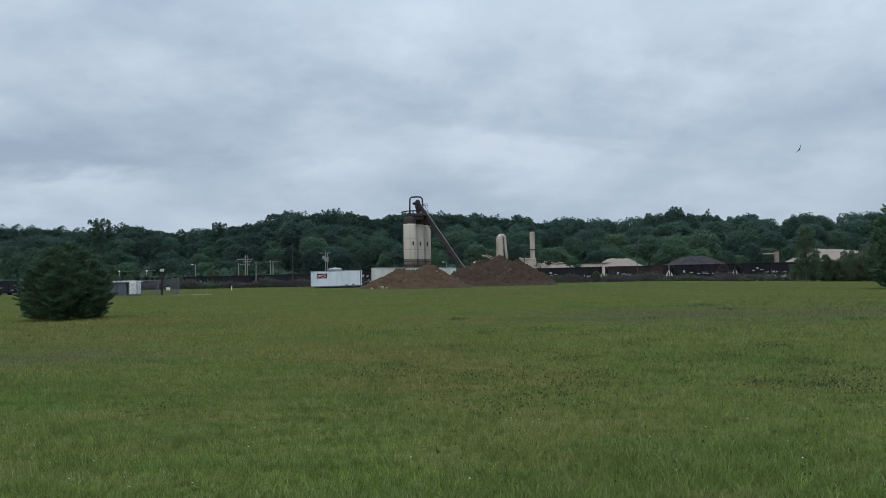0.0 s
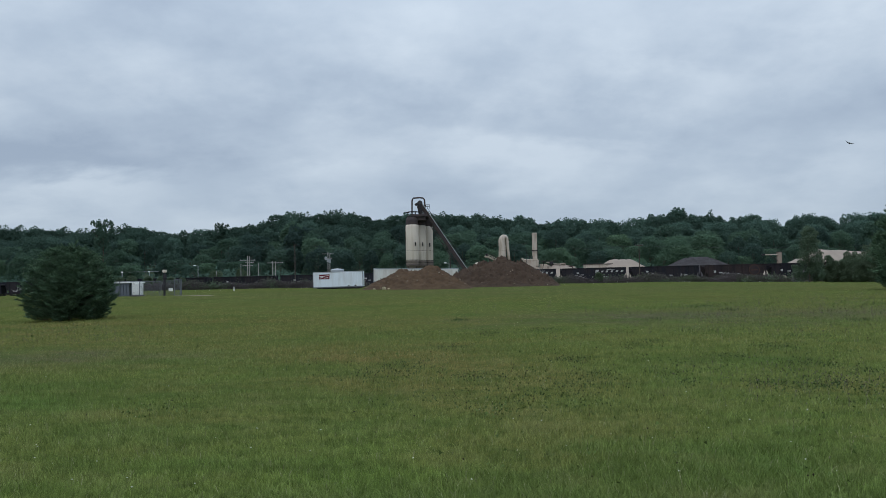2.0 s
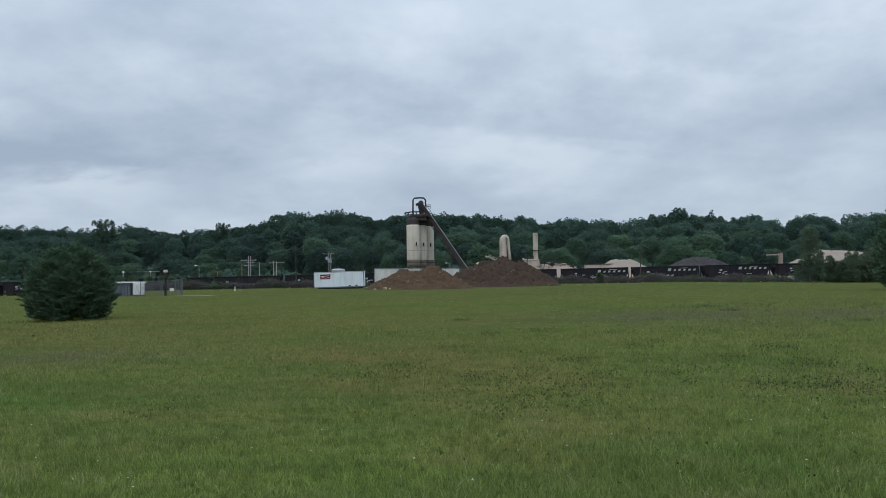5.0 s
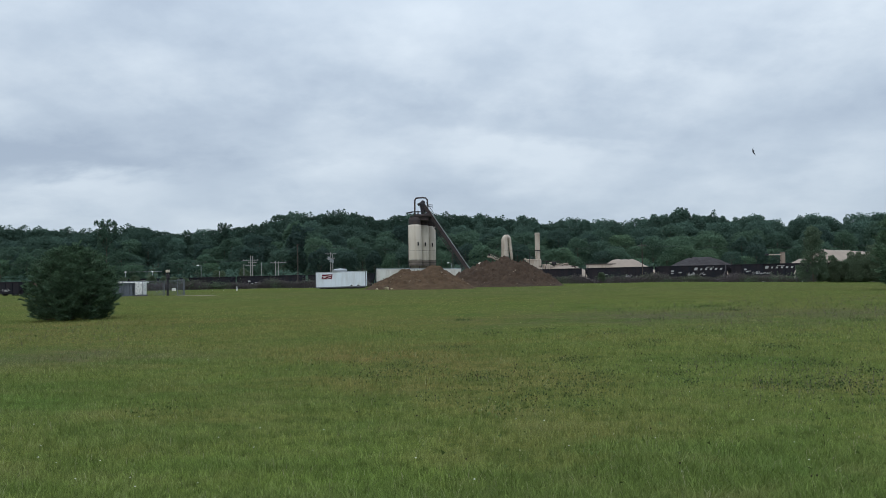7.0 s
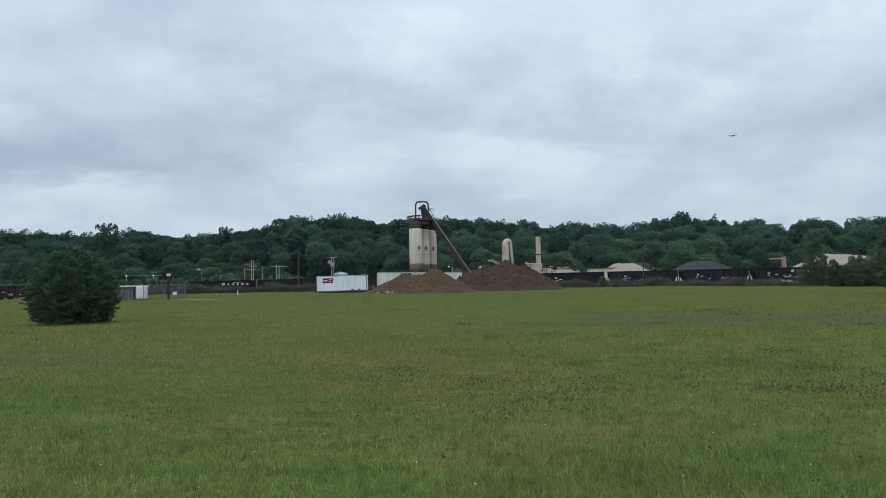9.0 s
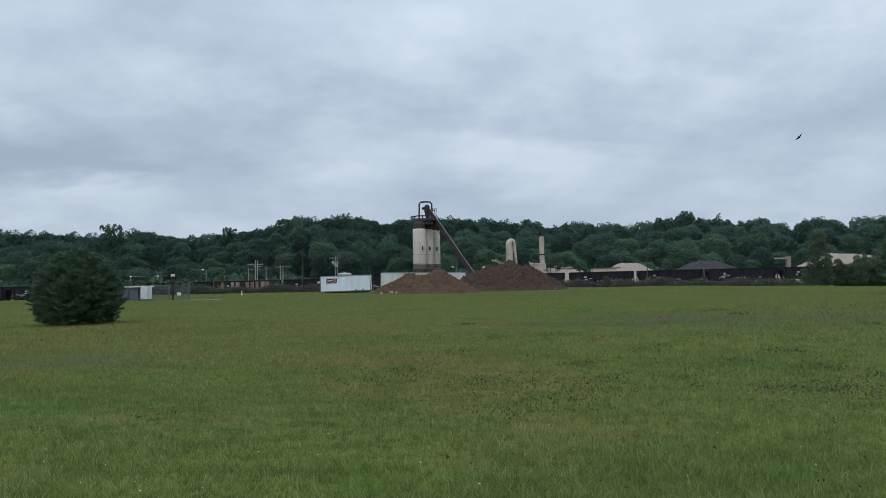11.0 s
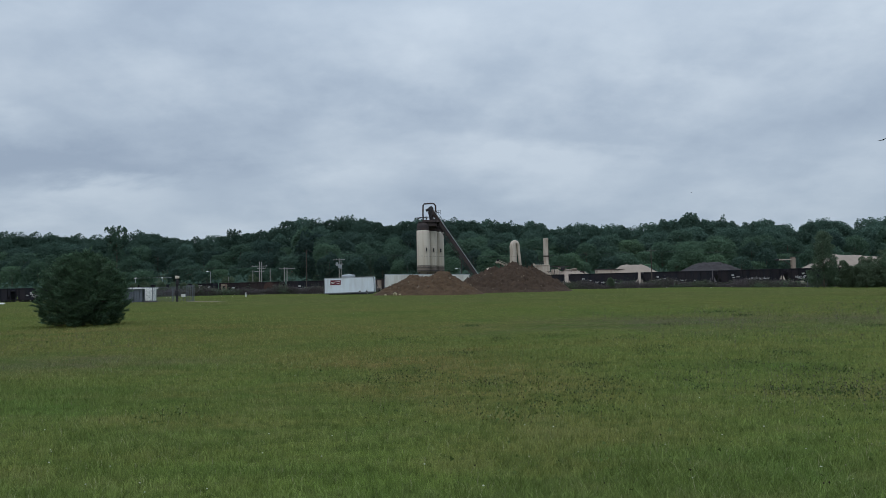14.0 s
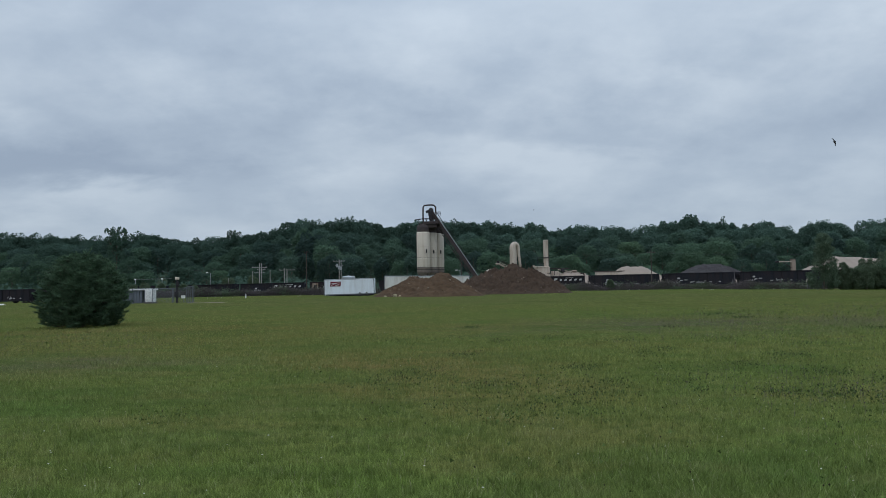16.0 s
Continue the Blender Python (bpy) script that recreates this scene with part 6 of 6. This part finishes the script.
def chain_fence(name, x0, x1, y, h, step, label, mesh=0.16):
    """Chain-link: posts, top rail and a woven lattice of wires."""
    g = float(ground_z((x0 + x1) / 2, y))
    t = thing(name, Matrix.Translation((x0, y, g)), label, "fence")
    w = x1 - x0
    me = None
    n = int(round(w / step))
    for i in range(n + 1):
        if me is None:
            me = part("post", tube(B(), (0, 0, -0.3), (0, 0, h + 0.06), 0.04, 0.04, 6), M_FENCE, t).data
        else:
            part("post", me, None, t, m=pose(w * i / n, 0, 0))
    part("top_rail", tube(B(), (0, 0, h), (w, 0, h), 0.028, 0.028, 6), M_FENCE, t)
    V = []
    k = np.arange(-h, w, mesh)
    for a in (1, -1):
        x = np.clip(k, 0, w)
        z = np.where(k < 0, -k, 0.0)
        xe = np.minimum(k + h, w)
        ze = z + (xe - x)
        if a < 0:
            z, ze = h - z, h - ze
        th = 0.006
        V.append(np.stack([np.column_stack([x, 0 * x, z - th]), np.column_stack([x, 0 * x, z + th]), np.column_stack([xe, 0 * x, ze + th]), np.column_stack([xe, 0 * x, ze - th])], 1).reshape(-1, 3))
    V = np.concatenate(V)
    part("netting", soup("netting", V, np.arange(len(V)).reshape(-1, 4)), M_FENCE, t)
    return t


def build_yard():
    chain_fence("chain_link_fence", -43.0, -32.9, 84.5, 1.85, 2.5, "grey chain-link fence round a small utility yard")
    chain_fence("chain_link_fence", -46.0, -35.6, 91.5, 1.85, 2.6, "grey chain-link fence at the yard's back")
    t = thing("gate_panel", pose(-33.6, 84.4, 0), "narrow galvanised gate panel at the fence's end", "gate")
    part("gate_frame", beam(beam(beam(beam(B(), (0, 0, 0.05), (0, 0, 2.0), 0.07, 0.07), (0.9, 0, 0.05), (0.9, 0, 2.0), 0.07, 0.07), (0, 0, 2.0), (0.9, 0, 2.0), 0.07, 0.07), (0, 0, 0.05), (0.9, 0, 0.05), 0.07, 0.07), M_FENCE, t)
    for i in (1, 3, 5):
        part("slat", box(B(), (0.09 + i * 0.115, -0.012, 0.1), (0.12 + i * 0.115, 0.012, 1.95)), M_FENCE, t)
    t = thing("equipment_cabinet", pose(-39.1, 86.2, 0), "white utility cabinet inside the fence", "cabinet")
    part("cabinet", box(B(), (-0.36, -0.5, 0.12), (0.68, 0.5, 1.68), 0.05), M_PAINT_WHITE, t)
    part("plinth", box(B(), (-0.50, -0.58, -0.05), (0.80, 0.58, 0.13), 0.02), M_GRAVEL, t)
    part("door", box(B(), (-0.28, -0.52, 0.2), (0.60, -0.49, 1.58), 0.01), M_PAINT_WHITE, t)
    t = thing("open_shed", pose(-41.0, 88.5, 0), "long low shed with a white roof edge and dark front", "shed")
    part("roof", box(B(), (-2.9, -1.3, 1.64), (1.45, 1.3, 1.86), 0.03), M_PAINT_WHITE, t)
    part("back_wall", box(B(), (-2.7, 1.0, -0.05), (1.0, 1.1, 1.66)), M_BOARD, t)
    for x in (-2.6, -0.9, 0.7):
        part("post", box(B(), (x, -1.15, -0.05), (x + 0.12, -1.0, 1.66)), M_BOARD, t)
    for i in range(8):
        part("side_board", box(B(), (-2.45 + i * 0.36, -1.05, -0.02), (-2.15 + i * 0.36, -0.98, 1.6)), M_BOARD, t)
    # the control post with its box
    t = thing("signal_post", pose(-34.65, 84.0, 0), "dark timber post with a pale box on top", "post")
    part("post", beam(B(), (0, 0, -0.2), (0, 0, 2.9), 0.2, 0.2), M_DARK_STEEL, t)
    part("equipment_box", box(B(), (-0.10, -0.25, 2.1), (0.24, 0.1, 2.6), 0.04), M_DARK_STEEL, t)
    part("lower_box", box(B(), (-0.24, -0.25, 0.7), (0.14, 0.1, 1.4), 0.04), M_DARK_STEEL, t)
    part("top_box", box(B(), (-0.20, -0.2, 2.86), (0.22, 0.2, 3.2), 0.05), M_CREAM, t, "pale box on the post's top")
    t = thing("warning_sign", pose(-34.0, 84.3, 0), "small white sign on the yard fence", "sign")
    part("plate", box(B(), (-0.26, -0.02, 0.55), (0.26, 0.01, 0.92), 0.01), M_PAINT_WHITE, t)
    part("stake", tube(B(), (0, 0.03, -0.2), (0, 0.03, 0.9), 0.025, 0.025, 6), M_FENCE, t)
    t = thing("marker_post", pose(-35.4, 114.0, 0), "short white marker post in the grass", "post")
    part("stake", tube(B(), (0, 0, -0.2), (0, 0, 0.68), 0.09, 0.08, 10), M_PAINT_WHITE, t)
    part("cap", lathe(B(), [(0.09, 0.67), (0.10, 0.72), (0.04, 0.76)], 10), M_PAINT_WHITE, t)
    t = thing("concrete_barrier", pose(-59.6, 86.5, 0), "low white concrete barrier on the grass", "barrier")
    part("block", box(B(), (-1.6, -0.25, -0.05), (1.5, 0.25, 0.22), 0.06), M_PAINT_WHITE, t)
    part("foot", box(B(), (-1.65, -0.36, -0.08), (1.55, 0.36, 0.10), 0.03), M_PAINT_WHITE, t)
    bm = B()
    for i in range(14):
        tube(bm, (-31.5 + i * 0.28, 80.2 + 0.25 * math.sin(i), -0.02), (-31.5 + i * 0.28, 80.2 + 0.25 * math.sin(i), 0.06), 0.55, 0.35, 9)
    tagged(part("gravel_strip", bm, M_TAN), "pale worn gravel strip by the yard", "gravel", kind="structure")
    chain_fence("chain_link_fence", 66.0, 112.0, 130.0, 1.3, 2.9, "low wire fence along the far side of the field", 0.25)


# ---- birds ----
def bird(span, label):
    """A soaring bird, nose along +y: body, head, tail and two raised wings with fingered tips."""
    t = thing("soaring_bird", Matrix(), label, "bird")
    k = span / 1.8
    bm = B()
    lathe(bm, [(0.01, -0.38), (0.06, -0.3), (0.12, -0.05), (0.11, 0.15), (0.06, 0.28), (0.03, 0.32)], 10)
    bmesh.ops.transform(bm, matrix=Matrix.Rotation(-math.pi / 2, 4, "X") @ Matrix.Scale(k, 4), verts=bm.verts[:])
    part("body", bm, M_BIRD, t)
    part("head", lathe(B(), [(0.01 * k, -0.06 * k), (0.05 * k, -0.02 * k), (0.05 * k, 0.03 * k), (0.015 * k, 0.07 * k)], 8, (0, 0.37 * k, 0.02)), M_BIRD, t)
    part("tail", box(B(), (-0.13 * k, -0.62 * k, -0.015), (0.13 * k, -0.30 * k, 0.015), 0.008), M_BIRD, t)
    for s in (-1, 1):
        bm = B()
        out = [(0.05, 0.16, 0.02), (0.45, 0.22, 0.12), (0.80, 0.10, 0.24), (0.95, -0.02, 0.30), (0.85, -0.10, 0.26), (0.45, -0.20, 0.12), (0.05, -0.22, 0.02)]
        a = [bm.verts.new((s * x * k, y * k, z * k + 0.012)) for x, y, z in out]
        b = [bm.verts.new((s * x * k, y * k, z * k - 0.012)) for x, y, z in out]
        for i, j, m, n in ((0, 1, 5, 6), (1, 2, 4, 5)):
            bm.faces.new((a[i], a[j], a[m], a[n]))
            bm.faces.new((b[n], b[m], b[j], b[i]))
        bm.faces.new((a[2], a[3], a[4]))
        bm.faces.new((b[4], b[3], b[2]))
        for i in range(7):
            j = (i + 1) % 7
            bm.faces.new((a[i], b[i], b[j], a[j]))
        bmesh.ops.recalc_face_normals(bm, faces=bm.faces[:])
        w = part("wing", bm, M_BIRD, t)
        for i in range(4):
            p = Vector((s * (0.80 + 0.03 * i) * k, (0.06 - 0.05 * i) * k, 0.25 * k))
            part("flight_feather", beam(B(), p, p + Vector((s * 0.22 * k, (0.03 - 0.035 * i) * k, 0.10 * k)), 0.035 * k, 0.012), M_BIRD, w)
    return t


BIRDS = []


def build_birds():
    BIRDS.append(bird(1.4, "dark brown soaring vulture with raised wings"))
    BIRDS.append(bird(1.0, "small dark bird far off over the wood"))
    BIRDS.append(bird(0.34, "small dark swallow darting over the meadow"))


# seconds, metres east and high, turn of the wings in degrees, and how far the back is tipped to view
SOAR = [
    (0.0, 71.4, 25.8, 62, 15), (0.5, 74.2, 25.9, 45, 10), (1.0, 76.1, 26.0, 8, 8), (1.5, 77.9, 26.5, -28, 15), (2.0, 80.7, 26.9, -28, 15),
    (2.5, 84.6, 27.4, 12, 8), (3.0, 87.4, 27.6, 25, 8), (3.5, 90.5, 27.0, 20, 8), (4.2, 92.7, 25.7, 0, 10), (5.0, 88.9, 24.1, -30, 25),
    (5.7, 78.6, 23.5, -60, 45), (6.3, 69.3, 24.2, -75, 55), (6.6, 65.5, 24.7, -75, 55), (7.0, 60.9, 25.6, -75, 40), (7.3, 58.5, 26.4, -60, 25),
    (7.6, 57.1, 27.3, -45, 20), (8.0, 56.2, 28.5, -25, 12), (8.3, 55.9, 29.1, -10, 10), (8.6, 56.5, 29.3, -5, 10), (9.0, 56.8, 29.6, 0, 8),
    (9.2, 58.0, 30.0, 0, 8), (9.8, 60.9, 30.5, 15, 10), (10.6, 66.4, 29.9, 35, 25), (11.3, 71.3, 28.0, 48, 45), (11.6, 73.8, 26.9, 40, 35),
    (12.0, 77.6, 25.7, 30, 15), (12.5, 80.7, 25.2, 10, 8), (13.0, 83.2, 26.2, 18, 14), (13.5, 84.5, 27.2, 18, 14), (14.0, 84.6, 28.3, 18, 14),
    (14.4, 84.4, 29.3, 25, 15), (14.8, 83.2, 29.7, 45, 25), (15.2, 81.2, 29.8, 58, 35), (15.6, 78.3, 29.4, 85, 45), (16.0, 75.2, 28.6, 108, 45)]
FAR_FLIGHT = [(0.0, 530.0, 54.9), (10.0, 236.4, 41.3), (11.6, 183.4, 40.8), (13.5, 120.9, 40.0), (14.5, 86.2, 38.5), (16.0, 34.5, 33.9)]

SWALLOW = (Vector((-22.70, 25.00, 11.19)), Vector((16.63, 0.00, 1.84)))      # place at the start, metres a second


def motions():
    for car, mid in CARS:
        walk(car, [(t, car_pose(mid, t)) for t in (0.0, 4.0, 8.0, 12.0, 16.0)])
    walk(BIRDS[0], [(t, Matrix.Translation((x, 135, z)) @ pose(0, 0, 0, 0, 0, -29) @ pose(0, 0, 0, 0, -a, 0) @ pose(0, 0, 0, -c, 0, 0)) for t, x, z, a, c in SOAR])
    walk(BIRDS[1], [(t, Matrix.Translation((x, 300, z)) @ pose(0, 0, 0, 0, 5, 70)) for t, x, z in FAR_FLIGHT])
    walk(BIRDS[2], [(t * 0.5, Matrix.Translation(SWALLOW[0] + SWALLOW[1] * t * 0.5) @ pose(0, 0, 0, 0, 15, -90)) for t in range(33)])


build_ground()
build_trailers()
build_heaps()
build_boulders()
build_plant()
build_train()
build_poles()
build_yard()
build_trees()
build_brush()
build_weeds()
build_grass()
build_birds()
motions()
